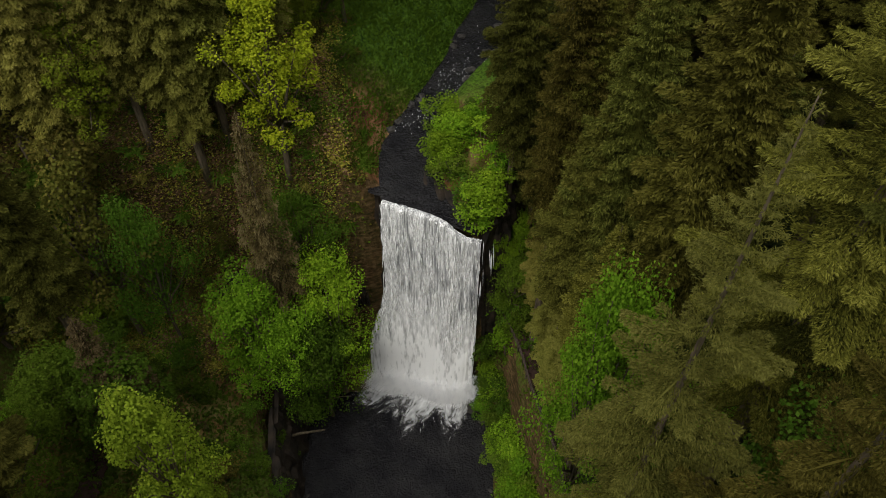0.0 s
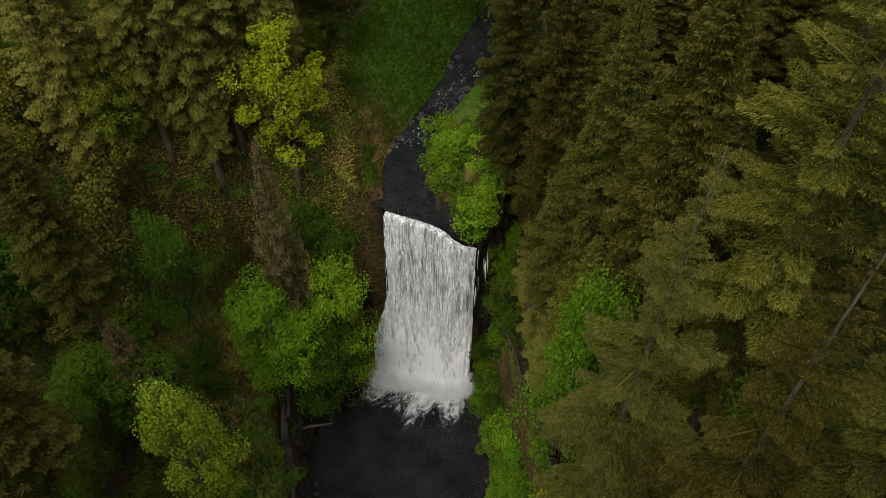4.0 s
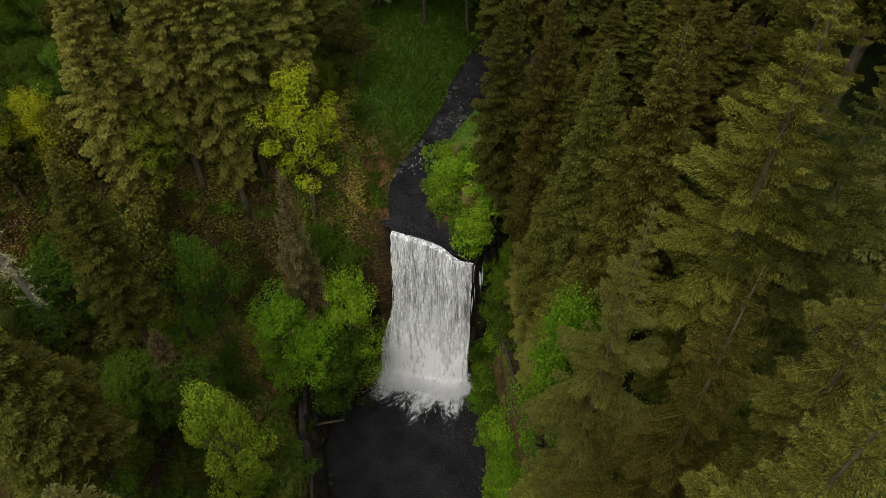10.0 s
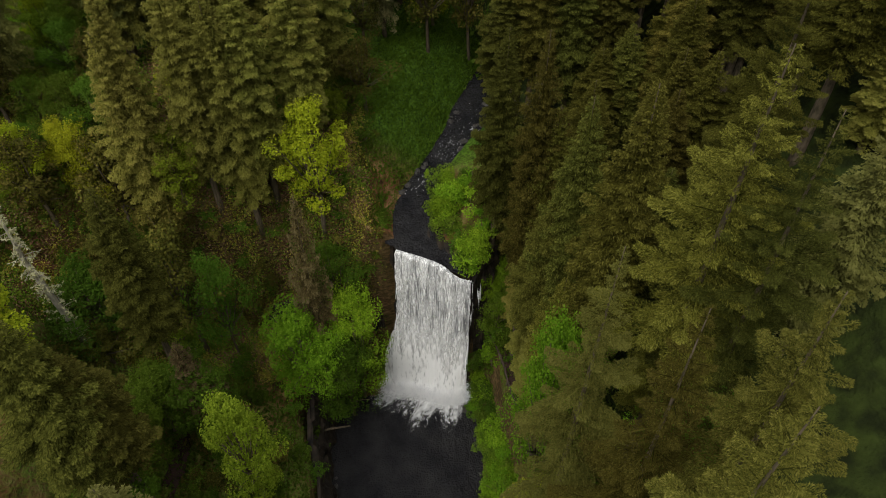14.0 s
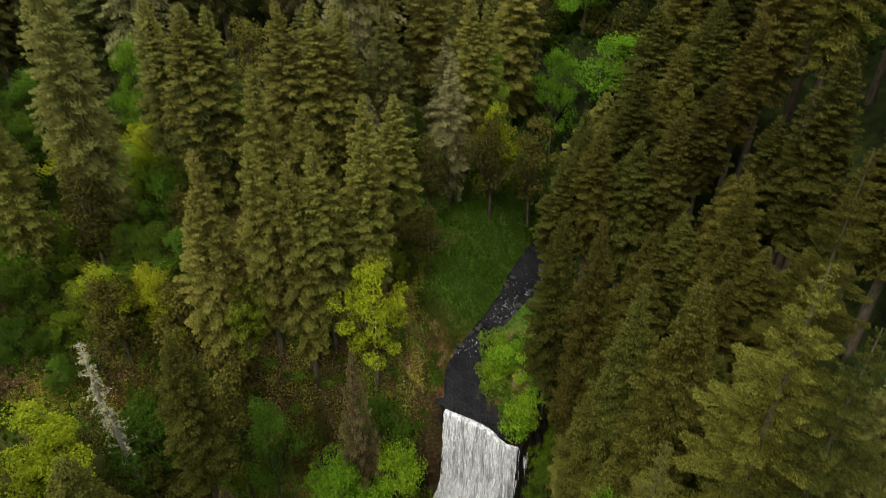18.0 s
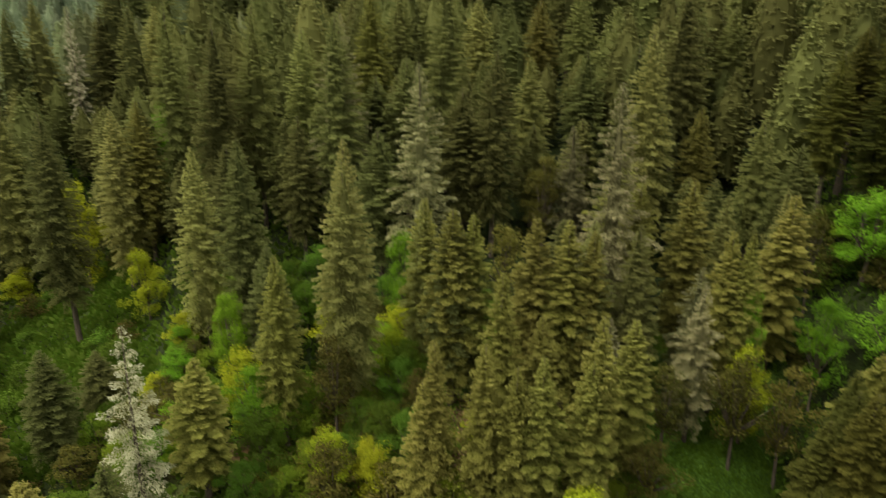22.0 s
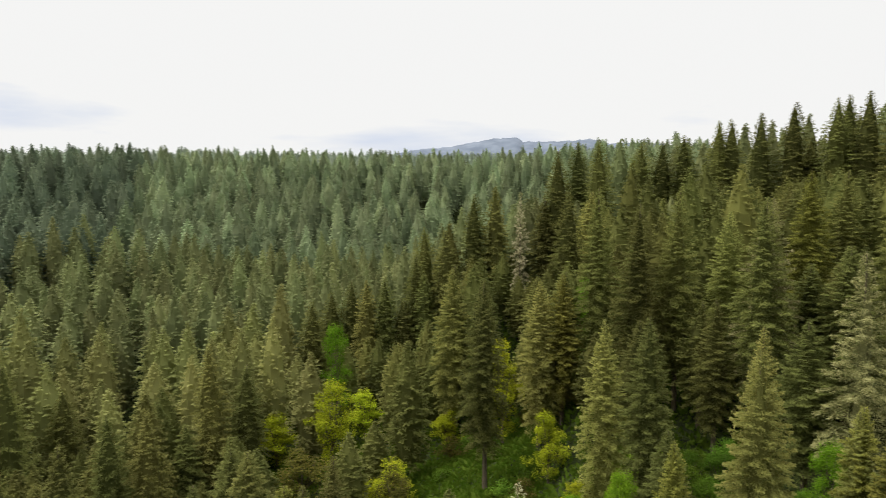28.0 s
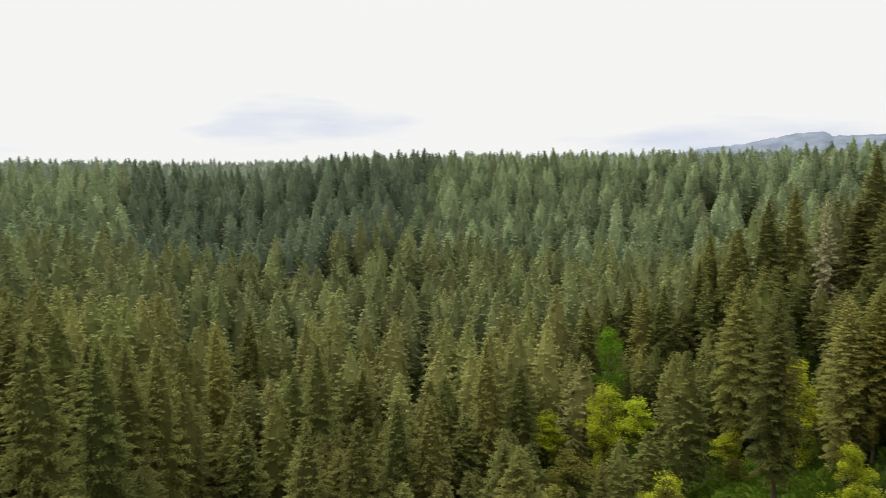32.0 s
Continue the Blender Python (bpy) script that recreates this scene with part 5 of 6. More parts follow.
# low brambles, salal and fallen leaves all over the western slope
BRAMBLES = (
    foliage("bramble_leaves_green", (0.068, 0.119, 0.011), (0.162, 0.250, 0.022), (0.284, 0.365, 0.041), glow=0.3, per_island=0.5),
    foliage("bramble_leaves_olive", (0.115, 0.111, 0.016), (0.277, 0.257, 0.038), (0.446, 0.378, 0.068), glow=0.3, per_island=0.5),
    foliage("withered_bracken", (0.105, 0.061, 0.030), (0.228, 0.138, 0.068), (0.406, 0.284, 0.161), glow=0.2, per_island=0.5),
)
for k, (mat, label, clumps) in enumerate(((BRAMBLES[0], "low green brambles and herbs under the firs", 4600), (BRAMBLES[1], "olive-yellow low shrubs under the firs", 3600), (BRAMBLES[2], "withered red-brown bracken on the bank", 3200))):
    rg = np.random.default_rng(300 + k)
    cx, cy = rg.uniform(-48, -3, 5 * clumps), rg.uniform(-5, 24, 5 * clumps)
    mid, half = creek_mid(cy)
    patchy = hum(cx, cy, 9.0, 1.7 * k) + 0.6 * hum(cx, cy, 3.5, 4.0 + k)
    if k == 2:
        patchy += 1.2 * np.exp(-((cx + 15) / 9) ** 2 - ((cy - 3) / 6) ** 2)
    keep = (cx < mid - half - 2.5) & (ground_z(cx, cy) > 8) & (patchy + rg.normal(0, 0.35, len(cx)) > 0.15)
    cx, cy = cx[keep][:clumps], cy[keep][:clumps]
    i = np.repeat(np.arange(len(cx)), 30)
    m = len(i)
    big = rg.uniform(0.35, 0.95, len(cx))[i]
    x, y = cx[i] + rg.normal(0, 0.6, m) * big, cy[i] + rg.normal(0, 0.6, m) * big
    lift = np.abs(rg.normal(0, 0.6, m)) * big + 0.05
    p = np.stack([x, y, ground_z(x, y) + lift], 1)
    g = unit(np.stack([rg.normal(0, 1, m), rg.normal(0, 1, m), rg.normal(0.1, 0.4, m)], 1))
    ln = rg.uniform(0.13, 0.30, m)
    flat = unit(np.cross(g, np.stack([rg.normal(0, 0.4, m), rg.normal(0, 0.4, m), np.ones(m)], 1))) * (0.34 * ln)[:, None]
    v = np.stack([p, p + g * (0.5 * ln)[:, None] + flat, p + g * ln[:, None], p + g * (0.5 * ln)[:, None] - flat], 1).reshape(-1, 3)
    # tone gets paler with height above the ground
    tagged(new("undergrowth", numpy_mesh("undergrowth", v, np.arange(4 * m).reshape(-1, 4), mat, np.repeat(np.clip(0.2 + 0.5 * lift, 0, 1), 4))), label, "undergrowth", kind="stuff")

# the bleached snag
snag = new("dead_tree")
tagged(snag, "bleached broken dead tree hung with pale lichen", "tree")
wood, twigs, moss = Soup(), Soup(), Soup()
top_h = 24.6
wood.tube([Vector((0, 0, -1)), Vector((0.1, 0, 8)), Vector((-0.1, 0.2, 17)), Vector((0.15, 0.1, 21)), Vector((0.3, 0.2, top_h))], [0.42, 0.36, 0.25, 0.14, 0.03], 8)
for k in range(90):
    z = 5 + 19.4 * (k / 90) + rnd.uniform(-0.3, 0.3)
    a, L = rnd.uniform(0, 6.28), rnd.uniform(0.5, 2.2) * (1.25 - z / 32)
    d = Vector((math.cos(a), math.sin(a), rnd.uniform(-0.45, 0.25)))
    o = Vector((0.1, 0.1, z))
    twigs.tube([o, o + d * L * 0.6, o + d * L + Vector((0, 0, -0.12 * L))], [0.05, 0.03, 0.01], 4)
    for q in range(16):
        p = o + d * L * rnd.uniform(0.2, 1.0) + Vector((rnd.gauss(0, 0.1), rnd.gauss(0, 0.1), 0))
        g = Vector((rnd.gauss(0, 0.5), rnd.gauss(0, 0.5), rnd.uniform(-1.0, 0.2))).normalized()
        moss.kite(p, p + g * rnd.uniform(0.2, 0.5), g.orthogonal().normalized() * rnd.uniform(0.03, 0.08), 0.4, rnd.uniform(0.3, 1.0))
part("trunk", wood.mesh("snag_trunk", GREY_BARK, True), snag)
part("stubs", twigs.mesh("snag_stubs", GREY_BARK), snag, "short bare broken branches")["kind"] = "stuff"
part("lichen", moss.mesh("snag_lichen", LICHEN), snag, "pale hanging lichen")["kind"] = "stuff"
snag.matrix_basis = pose(-35.2, -6.1, float(ground_z(-35.2, -6.1)), 2, -2, 40)
taken.append((-35.2, -6.1, 2.0))


# ---- scattered firs: the nearest as trees of their own, the rest as one wood ----
def allowed(x, y):
    """False on water, trail, grass and clearing, and over the open gorge."""
    left, right = pool_edges(np.asarray(float(y)))
    if y < 4 and left - 9 < x < right + 6 and y > -62:
        return False
    if -30 < x < 16 and -30 < y < 4:
        return False
    if 12 < x < 31 and -52 < y < 30:
        return False
    mid, half = creek_mid(np.asarray(float(y)))
    if 0 <= y < 80 and mid - half - (11 if y < 28 else 4) < x < mid + half + 2.5:
        return False
    bearing, away = math.degrees(math.atan2(-x - 1, y + 56)), math.hypot(x + 1, y + 56)
    if 46.5 < bearing < 54.0 and 122 < away < 158:
        return False
    return all((x - a) ** 2 + (y - b) ** 2 > (c + 2.4) ** 2 for a, b, c in taken)


KEPT_VIEWS = [q for q in crowns if 40 < math.hypot(q[0] + 1, q[1] + 56) < 420]
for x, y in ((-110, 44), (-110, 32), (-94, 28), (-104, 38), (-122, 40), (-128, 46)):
    KEPT_VIEWS.append((x, y, float(ground_z(x, y)) + 1.0, 8.0))


def sight_cap(x, y):
    """How tall a tree may be to stay below the camera's sight line to the placed trees and the clearing."""
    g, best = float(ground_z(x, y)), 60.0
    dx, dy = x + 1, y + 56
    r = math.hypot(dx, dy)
    for a, b, z, w in KEPT_VIEWS:
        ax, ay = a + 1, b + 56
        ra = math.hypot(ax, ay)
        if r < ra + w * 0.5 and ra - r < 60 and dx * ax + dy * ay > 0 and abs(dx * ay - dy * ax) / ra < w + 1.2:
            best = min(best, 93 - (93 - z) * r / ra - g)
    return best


spots = []
step = 10.8
for i in range(-43, 44):
    for j in range(-32, 46):
        x, y = i * step + rnd.uniform(-3.6, 3.6), j * step + rnd.uniform(-3.6, 3.6)
        dx, dy = x + 1, y + 56
        r = math.hypot(dx, dy)
        if r > 370 or r < 26:
            continue
        az = math.degrees(math.atan2(-dx, dy))
        in_view = -50 < az < 118
        if not in_view and (r > 200 or rnd.random() < 0.4):
            continue
        if allowed(x, y) and rnd.random() > 0.08:
            h = min(rnd.triangular(26, 44, 36) * (0.82 if r < 110 else 1.0), sight_cap(x, y))
            if h > (10 if r < 115 else 17):
                spots.append((r + (0 if in_view else 400), x, y, h, rnd.uniform(5.0, 6.6) * min(1.0, 0.4 + h / 55) * (0.8 if r < 110 else 1.0)))
spots.sort()
single = 118
for k, (r, x, y, h, w) in enumerate(spots[:single]):
    z = float(ground_z(x, y))
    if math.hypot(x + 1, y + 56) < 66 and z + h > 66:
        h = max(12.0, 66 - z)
    kinds = SHADY[:2] + FULL[:1] if r < 120 else SHADY
    plant(kinds[k % len(kinds)], "fir_tree", (x, y, h, w), "olive-green fir in the dense canyon forest", "forest firs", rnd.uniform(0, 360))


def wood_of(name, spots, templates, mats, label, seed):
    """Many trees of a wood joined into one mesh."""
    rg = np.random.default_rng(seed)
    V, A, T = [], [], []
    for k, (x, y, h, r) in enumerate(spots):
        tv, ta, th, tr = templates[k % len(templates)]
        a = rg.uniform(0, 6.283)
        c, s, sc = math.cos(a), math.sin(a), r / tr
        v = np.empty_like(tv)
        v[:, 0] = (tv[:, 0] * c - tv[:, 1] * s) * sc + x
        v[:, 1] = (tv[:, 0] * s + tv[:, 1] * c) * sc + y
        v[:, 2] = tv[:, 2] * h / th + float(ground_z(x, y))
        V.append(v)
        A.append(ta)
        T.append(np.full(len(tv), rg.random()))
    v = np.concatenate(V)
    me = numpy_mesh(name, v, np.arange(len(v)).reshape(-1, 4), mats, np.concatenate(A), np.concatenate(T))
    return tagged(new(name, me), label, "forest", kind="stuff")


def far_kind(seed, radius, branches, sprays, size, fat=0.28):
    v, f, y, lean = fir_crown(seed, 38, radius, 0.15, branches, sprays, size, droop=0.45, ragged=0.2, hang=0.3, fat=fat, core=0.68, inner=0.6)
    return v, y, 38, radius


BUSHY = [far_kind(s, w, 230, 44, 0.66, 0.26) for s, w in ((61, 4.8), (62, 4.4), (63, 5.0), (64, 4.6))]
LIGHT = [far_kind(s, w, 190, 22, 0.85, 0.28) for s, w in ((71, 4.8), (72, 4.4), (73, 5.0), (74, 4.6))]
THIN = [far_kind(s, w, 140, 9, 1.15, 0.3) for s, w in ((75, 4.8), (76, 4.4), (77, 5.0), (78, 4.6))]
FAR = [far_kind(s, 4.8, 70, 2, 1.6, 0.34) for s in (84, 85, 86)]
rest = [(x, y, h, w) for r, x, y, h, w in spots[single:]]
left_of = lambda q: math.degrees(math.atan2(-q[0] - 1, q[1] + 56))
apart = lambda q: math.hypot(q[0] + 1, q[1] + 56)
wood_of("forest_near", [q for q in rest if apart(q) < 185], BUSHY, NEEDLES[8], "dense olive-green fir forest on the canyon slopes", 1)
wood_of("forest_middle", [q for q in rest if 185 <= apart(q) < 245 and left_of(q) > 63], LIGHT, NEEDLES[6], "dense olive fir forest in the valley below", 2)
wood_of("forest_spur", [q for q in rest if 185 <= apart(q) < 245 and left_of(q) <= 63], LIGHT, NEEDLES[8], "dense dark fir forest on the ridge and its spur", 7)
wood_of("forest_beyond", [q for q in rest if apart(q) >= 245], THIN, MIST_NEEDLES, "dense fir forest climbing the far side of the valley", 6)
rg = np.random.default_rng(3)


def ring(r0, r1, a0, a1, gap):
    """Trees evenly but loosely spread over a stretch of far land."""
    r, spots = r0, []
    while r < r1:
        wide = gap * (1 + 0.25 * (r - r0) / (r1 - r0))
        n = int(radians(a1 - a0) * r / wide)
        for k in range(n):
            a = radians(a0 + (a1 - a0) * (k + rg.uniform(-0.4, 0.4)) / n)
            p = r + rg.uniform(-0.45, 0.45) * wide
            spots.append((-1 - p * math.sin(a), -56 + p * math.cos(a), rg.triangular(29, 36, 44), rg.uniform(5.4, 7.4)))
        r += wide
    return spots


far_side = ring(368, 660, 34, 114, 12.5)
gully = lambda q: 79 - 0.012 * (apart(q) - 368) < left_of(q) < 100
wood_of("forest_far", [q for q in far_side if not gully(q)], THIN, FAR_NEEDLES, "fir forest covering the far valley side, blue haze in its colour", 4)
# trees in the ravine get the needles with shade painted in
wood_of("forest_dark", [q for q in far_side if gully(q)], THIN, SHADED_NEEDLES, "fir forest in the far ravine, shade and haze in its colour", 8)
wood_of("forest_distant", ring(660, 1500, 34, 114, 17.0), FAR, HILL_NEEDLES, "fir forest on the skyline ridge, haze in its colour", 5)


# ---- trail and rail ----
def ribbon(name, pts, width, label, mat):
    verts, faces = [], []
    for i, p in enumerate(pts):
        a, b = pts[max(i - 1, 0)], pts[min(i + 1, len(pts) - 1)]
        d = (b - a)
        d.z = 0
        n_ = Vector((-d.y, d.x, 0)).normalized()
        for k, q in enumerate((-0.5, -0.42, 0.0, 0.42, 0.5)):
            verts.append(p + n_ * width * q + Vector((0, 0, -0.5 if abs(q) == 0.5 else 0.07 + 0.03 * math.sin(3.1 * i + k))))
    faces = [(i * 5 + k, i * 5 + k + 1, i * 5 + k + 6, i * 5 + k + 5) for i in range(len(pts) - 1) for k in range(4)]
    return tagged(new(name, mesh_from(name, verts, faces, mat, True)), label, "trail", kind="structure")


right_line = [Vector((float(trail_right_x(np.asarray(y))), float(y), TRAIL_Z)) for y in np.linspace(2.6, -34, 70)]
ribbon("trail_east", right_line, 1.5, "narrow bare earth trail cut into the bank", TRAIL)
left_line = [Vector((x, y, TRAIL_Z + 0.15)) for x, y in ((-12.0, -0.9), (-15, -0.7), (-18, -0.6), (-21, -0.9), (-24, -1.6), (-26.3, -3.2), (-27.2, -5.5), (-27.4, -8), (-27.2, -11), (-26.6, -14), (-26.8, -17), (-28.2, -21), (-29.6, -26))]
for p in left_line:
    p.z = float(ground_z(p.x, p.y)) + 0.12
ribbon("trail_west", left_line, 2.3, "bare earth trail under the overhanging wall", TRAIL)
fence = new("rail_fence")
tagged(fence, "weathered wooden rail fence along the trail", "fence")
post = Soup()
post.tube([Vector((0, 0, -0.4)), Vector((0, 0, 1.1)), Vector((0, 0, 1.16))], [0.08, 0.075, 0.05], 6)
post_me = post.mesh("post", WOOD)
line = [p + Vector((-1.0, 0, 0)) for p in right_line[6:56:3]]
for a, b in zip(line, line[1:]):
    o = part("post", post_me, fence)
    o.matrix_basis = Matrix.Translation(a)
    for h in (0.55, 1.0):
        r_ = Soup()
        r_.tube([a + Vector((0, 0, h)), (a + b) / 2 + Vector((0, 0, h - 0.02)), b + Vector((0, 0, h))], [0.06, 0.07, 0.06], 6)
        part("rail", r_.mesh("rail", WOOD), fence)

# ---- stones and drift logs in the creek ----
rnd = random.Random(23)
STONES = [boulder_mesh(s, 1, 0.8, 0.6, 0.3) for s in range(5)]
for k in range(46):
    if k < 26:
        y = rnd.uniform(9, 34)
        mid, half = creek_mid(np.asarray(y))
        side = rnd.choice((-1, 1))
        x, z = float(mid) + side * float(half) * rnd.uniform(0.55, 1.1), 27.4 + 0.1 * y
        s = rnd.uniform(0.2, 0.6)
    else:
        y = rnd.uniform(-22, -1)
        l_, r_ = pool_edges(np.asarray(y))
        x, z = (float(l_) + rnd.uniform(0, 0.9), -0.05) if k % 2 else (float(r_) - rnd.uniform(0, 0.8), -0.05)
        s = rnd.uniform(0.2, 0.55)
    o = new("boulder", STONES[k % 5])
    o.matrix_basis = pose(x, y, z, 0, 0, rnd.uniform(0, 360)) @ Matrix.Diagonal((s, s, s, 1))
    tagged(o, "wet dark rounded boulder at the water's edge", "rock", "boulders in the water")
for x, y, z, L, r, a in ((8.2, 11.6, 28.9, 3.6, 0.16, 25), (9.4, 14.2, 29.0, 2.6, 0.12, 60), (-10.4, -9.2, 4.6, 5.0, 0.17, 4)):
    lg = Soup()
    lg.tube([Vector((-L / 2, 0, 0)), Vector((0, 0.1, 0.1)), Vector((L / 2, 0, 0.02))], [r, r * 0.9, r * 0.6], 7)
    o = new("drift_log", lg.mesh("drift_log", BARK, True))
    o.matrix_basis = pose(x, y, z, 0, -4, a)
    tagged(o, "dark wet drift log stranded at the water", "log", "drift logs")
rapid = Soup()
for k in range(170):
    y = rnd.choice((rnd.gauss(10.5, 0.9), rnd.gauss(20.5, 2.4), rnd.gauss(17, 1.5)))
    mid, half = creek_mid(np.asarray(y))
    p = Vector((float(mid) + float(half) * rnd.uniform(-0.8, 0.95), y, 27.42 + 0.1 * max(y, 0) + 0.06))
    d = Vector((rnd.gauss(-0.3, 0.4), -1, 0)).normalized()
    ln = rnd.uniform(0.08, 0.45)
    rapid.kite(p, p + d * ln, d.cross(Vector((0, 0, 1))) * rnd.uniform(0.01, 0.03))
tagged(new("creek_riffles", rapid.mesh("creek_riffles", FOAM)), "small white riffles breaking on the dark creek", "foam", kind="stuff")

# ---- shrubs, ferns and grass ----
SHRUBS = [leafy_meshes(90 + k, 2.6, 1.7, 13, 110, 0.18, LEAVES[m], low=0.12) for k, m in enumerate((3, 0, 3, 2, 0, 3))]


def shrub(x, y, s, k, label="low leafy green shrub on the mossy bank", group="shrubs"):
    b = new("shrub")
    tagged(b, label, "shrub", group)
    part("stem", SHRUBS[k][0], b)
    part("foliage", SHRUBS[k][1], b)
    b.matrix_basis = pose(x, y, float(ground_z(x, y)) - 0.15, 0, 0, rnd.uniform(0, 360)) @ Matrix.Diagonal((s, s, s, 1))


made = 0
while made < 92:  # between the pool and the eastern trail, and above the trail
    y = rnd.uniform(-34, -1)
    l_, r_ = pool_edges(np.asarray(y))
    t_ = float(trail_right_x(np.asarray(y)))
    x = rnd.uniform(float(r_) + 0.3, max(t_ - 2.6, float(r_) + 0.9)) if made % 3 else rnd.uniform(t_ + 2.8, t_ + 9)
    shrub(x, y, rnd.uniform(0.7, 1.35), rnd.choice((0, 1, 2, 4, 4, 5)))
    made += 1
for k in range(26):  # on the point beside the brink
    y = rnd.uniform(-4.5, 9)
    mid, half = creek_mid(np.asarray(y))
    shrub(float(mid + half) + rnd.uniform(0.2, 4.5), y, rnd.uniform(0.8, 1.4), rnd.choice((0, 1, 4)), "dense green shrub beside the brink of the falls", "shrubs beside the brink")
for x, y, q in ((8.6, -4.2, 1.1), (9.3, -3.2, 1.2), (8.4, -2.6, 1.0), (9.8, -4.6, 1.2), (10.6, -3.4, 1.3), (10.2, -2.0, 1.2), (11.4, -2.6, 1.3), (11.2, -5.0, 1.2), (9.0, -1.4, 1.1), (12.2, -4.0, 1.3)):
    shrub(x, y, q, rnd.choice((0, 1, 4)), "dense green shrub overhanging the rock beside the falls", "shrubs beside the brink")
for k in range(24):  # round the upper end of the eastern trail
    x, y = rnd.uniform(10.4, 16.5), rnd.uniform(-9, 4)
    if abs(x - float(trail_right_x(np.asarray(y)))) < 2.4:
        x += 3.2
    shrub(x, y, rnd.uniform(0.7, 1.2), rnd.choice((0, 1, 1, 4, 4, 2)), "fresh green shrub beside the trail and the falls", "shrubs beside the trail")
for k in range(60):  # western ledge and bank
    x, y = rnd.uniform(-28, -11.5), rnd.uniform(-27, -2.5)
    if min(math.hypot(x - p.x, y - p.y) for p in left_line) < 1.9:
        continue
    shrub(x, y, rnd.uniform(0.5, 1.0), rnd.choice((0, 2, 3, 5)), "dark green shrub on the ledge above the pool", "shrubs on the ledge")
for k in range(30):  # rim and slope above the head wall
    x, y = rnd.uniform(-40, -2), rnd.uniform(3, 20)
    shrub(x, y, rnd.uniform(0.4, 0.9), rnd.choice((0, 2, 3, 3, 5)), "low mixed shrub on the slope above the wall", "shrubs on the slope")


for k in range(24):  # thicket in and round the clearing
    a, r = radians(rnd.uniform(46, 58)), rnd.uniform(90, 182)
    shrub(-1 - r * math.sin(a), -56 + r * math.cos(a), rnd.uniform(1.0, 2.0), rnd.choice((0, 2, 3, 5)), "tall mixed green shrub in the forest clearing", "shrubs in the clearing")
for k in range(26):  # upland east of the creek
    shrub(rnd.uniform(14, 44), rnd.uniform(38, 76), rnd.uniform(1.3, 2.5), rnd.choice((0, 1, 2, 3)), "tall green shrub beside the upper creek", "shrubs beside the upper creek")


FERNS = []
for k, m in enumerate((2, 3, 2, 3)):
    sp = Soup()
    for q in range(90):
        a, L = rnd.uniform(0, 6.28), rnd.uniform(0.5, 1.1)
        d = Vector((math.cos(a), math.sin(a), rnd.uniform(0.1, 1.0))).normalized()
        o = Vector((rnd.gauss(0, 0.35), rnd.gauss(0, 0.35), 0))
        sp.kite(o, o + d * L, Vector((-math.sin(a), math.cos(a), 0)) * L * rnd.uniform(0.05, 0.09), 0.45, rnd.uniform(0.2, 1.0))
    FERNS.append(sp.mesh("fern_clump", LEAVES[m]))
for k in range(230):
    x, y = rnd.uniform(-46, -1.5), rnd.uniform(1.5, 8.0) if k % 4 else rnd.uniform(6, 20)
    o = new("fern_clump", FERNS[k % 4])
    s = rnd.uniform(0.6, 1.15)
    o.matrix_basis = pose(x, y, float(ground_z(x, y)) - 0.1, 48 if y < 7 else 8, 0, rnd.uniform(-40, 40)) @ Matrix.Diagonal((s, s, s, 1))
    tagged(o, "sword fern clump on the brown wooded slope", "fern", "ferns on the slope")


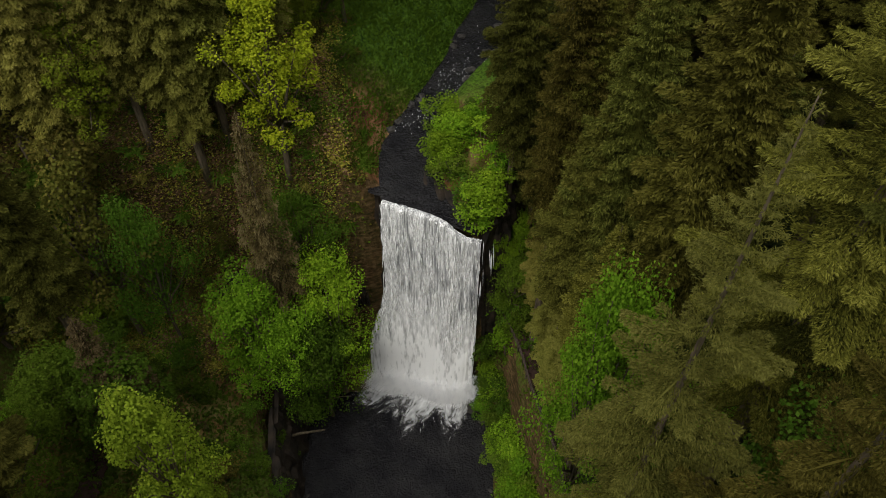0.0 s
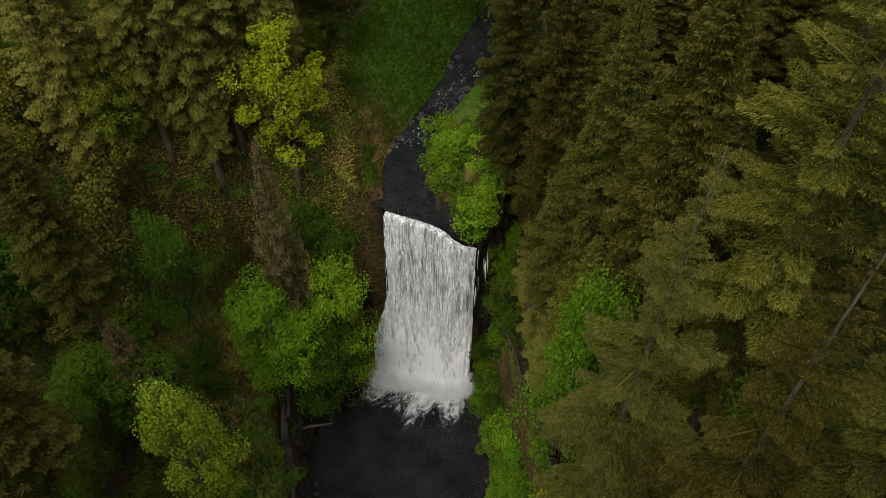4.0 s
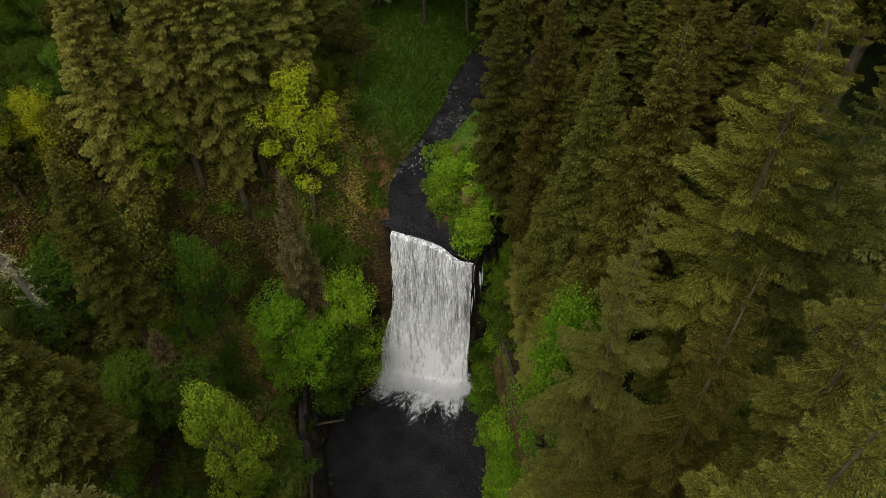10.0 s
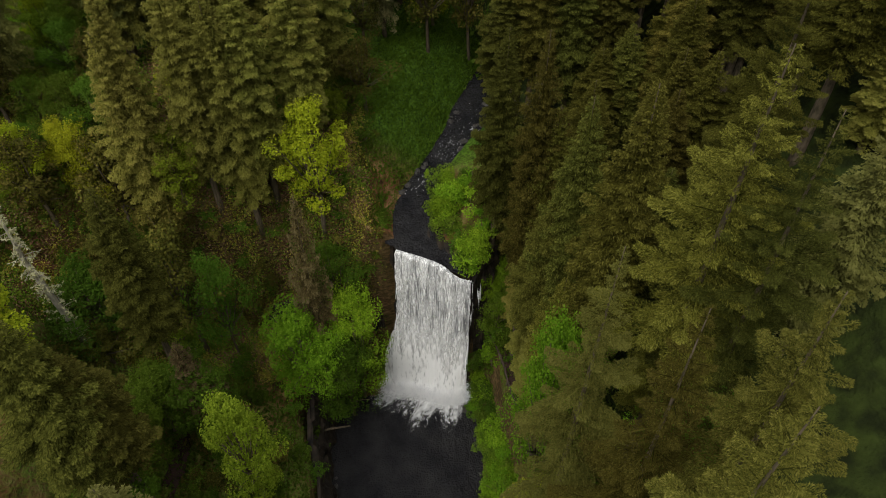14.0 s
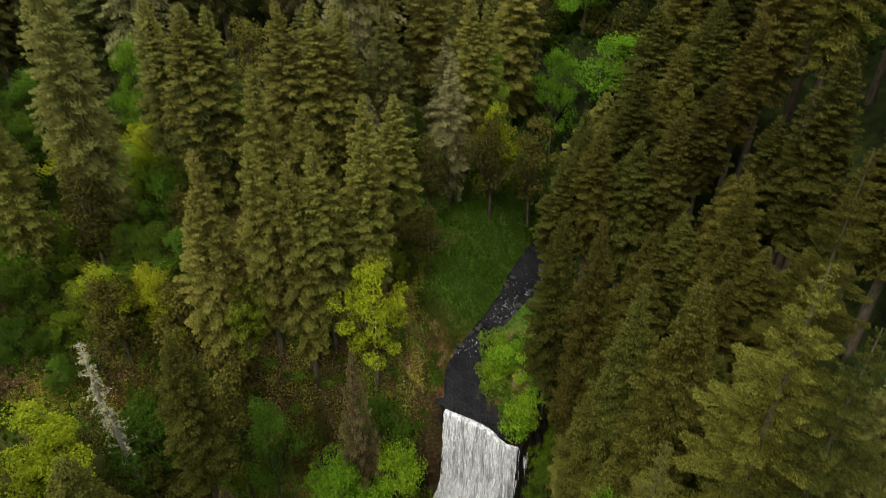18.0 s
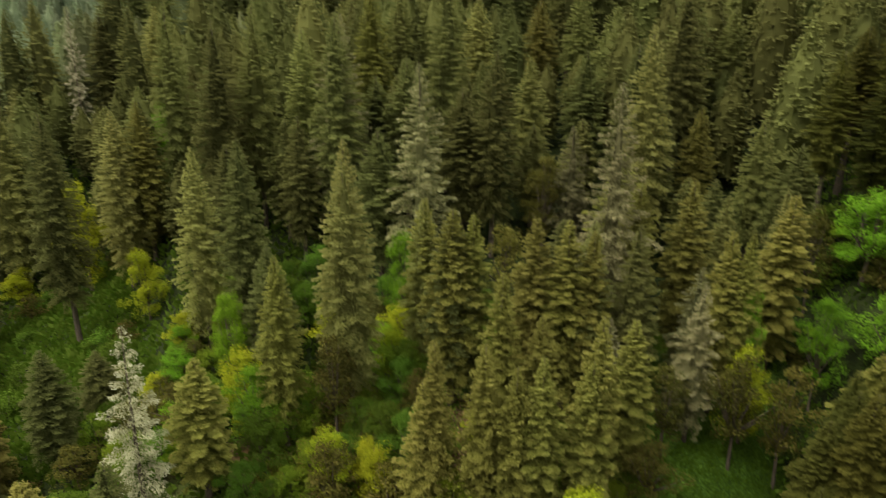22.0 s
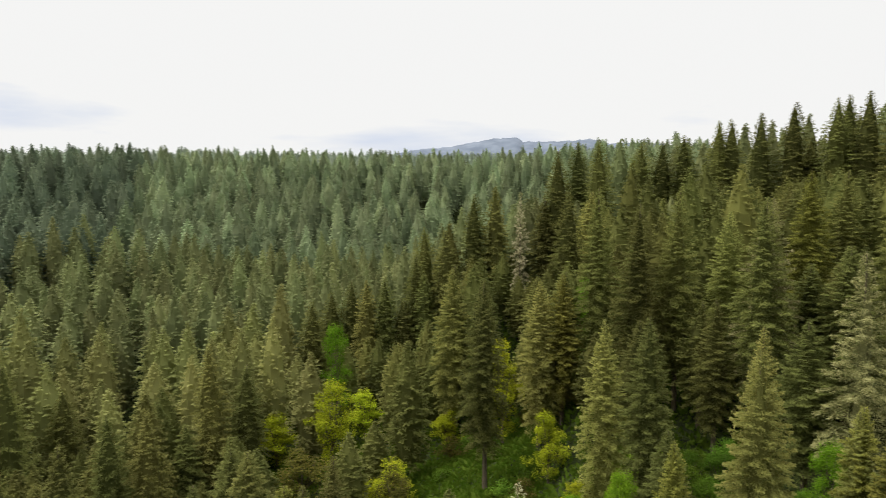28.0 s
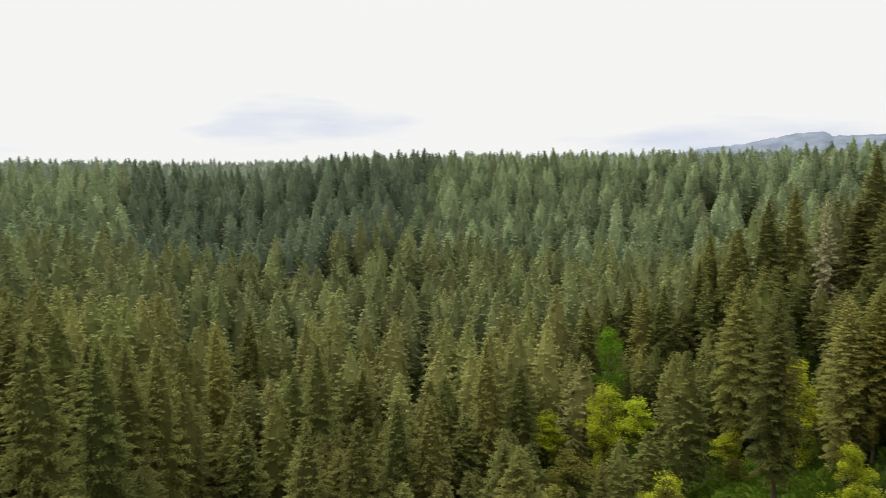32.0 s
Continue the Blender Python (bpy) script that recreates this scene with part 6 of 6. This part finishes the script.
def blades(name, count, place, size, mat, label, lean=0.5, out=0.0):
    """Countless small blades or fronds over the ground."""
    sp = Soup()
    pts = [place() for _ in range(count)]
    zz = ground_z(np.array([p[0] for p in pts]), np.array([p[1] for p in pts]))
    for (x, y), z in zip(pts, zz):
        d = Vector((rnd.gauss(0, lean), rnd.gauss(0, lean) - out, 1)).normalized()
        ln = size * rnd.uniform(0.5, 1.4)
        p = Vector((x, y, float(z) - 0.05))
        sp.kite(p, p + d * ln, d.orthogonal().normalized() * ln * 0.22, 0.55)
    return tagged(new(name, sp.mesh(name, mat)), label, "undergrowth", kind="stuff")


def clearing_spot():
    a, r = radians(rnd.uniform(45, 57)), rnd.uniform(100, 175)
    return -1 - r * math.sin(a), -56 + r * math.cos(a)


def slope_spot():
    a, r = radians(rnd.uniform(28, 72)), math.sqrt(rnd.uniform(62 ** 2, 240 ** 2))
    return -1 - r * math.sin(a), -56 + r * math.cos(a)


def green_bank():
    y = rnd.uniform(3, 46)
    mid, half = creek_mid(np.asarray(y))
    return float(mid - half) - 0.05 - 11.5 * rnd.random() ** 1.2, y


blades("bank_herbs", 42000, green_bank, 0.32, LEAVES[5], "bright green herbs covering the creek bank", 0.7)
def wall_spot():
    x = rnd.uniform(-46, -1.5)
    return x, rnd.uniform(1.2, 7.5) if rnd.random() < 0.8 else rnd.uniform(5, 18)


blades("slope_ferns", 22000, wall_spot, 0.42, LEAVES[2], "olive ferns scattered over the brown slope", 0.8, 1.6)
blades("slope_plants", 17000, wall_spot, 0.36, LEAVES[3], "small green plants scattered over the brown slope", 0.8, 1.6)
blades("leaf_litter", 20000, wall_spot, 0.26, NEEDLES[3], "dry brown leaf litter and twigs on the slope", 1.2, 1.2)
blades("ledge_ferns", 14000, lambda: (rnd.uniform(-30, -11.5), rnd.uniform(-30, 0)), 0.5, LEAVES[3], "dark ferns over the ledge", 0.9)
blades("bank_ferns", 9000, lambda: (rnd.uniform(10, 26), rnd.uniform(-36, 6)), 0.5, LEAVES[3], "green ferns on the eastern bank", 0.9)
blades("clearing_grass", 22000, clearing_spot, 0.8, LEAVES[5], "green grass and bracken in the clearing", 0.6)

blades("slope_undergrowth", 42000, slope_spot, 1.3, LEAVES[3], "green undergrowth covering the forest floor of the canyon", 0.9)
blades("upland_undergrowth", 9000, lambda: (rnd.uniform(12, 62), rnd.uniform(30, 100)), 1.0, LEAVES[3], "green undergrowth on the upland beside the creek", 0.9)
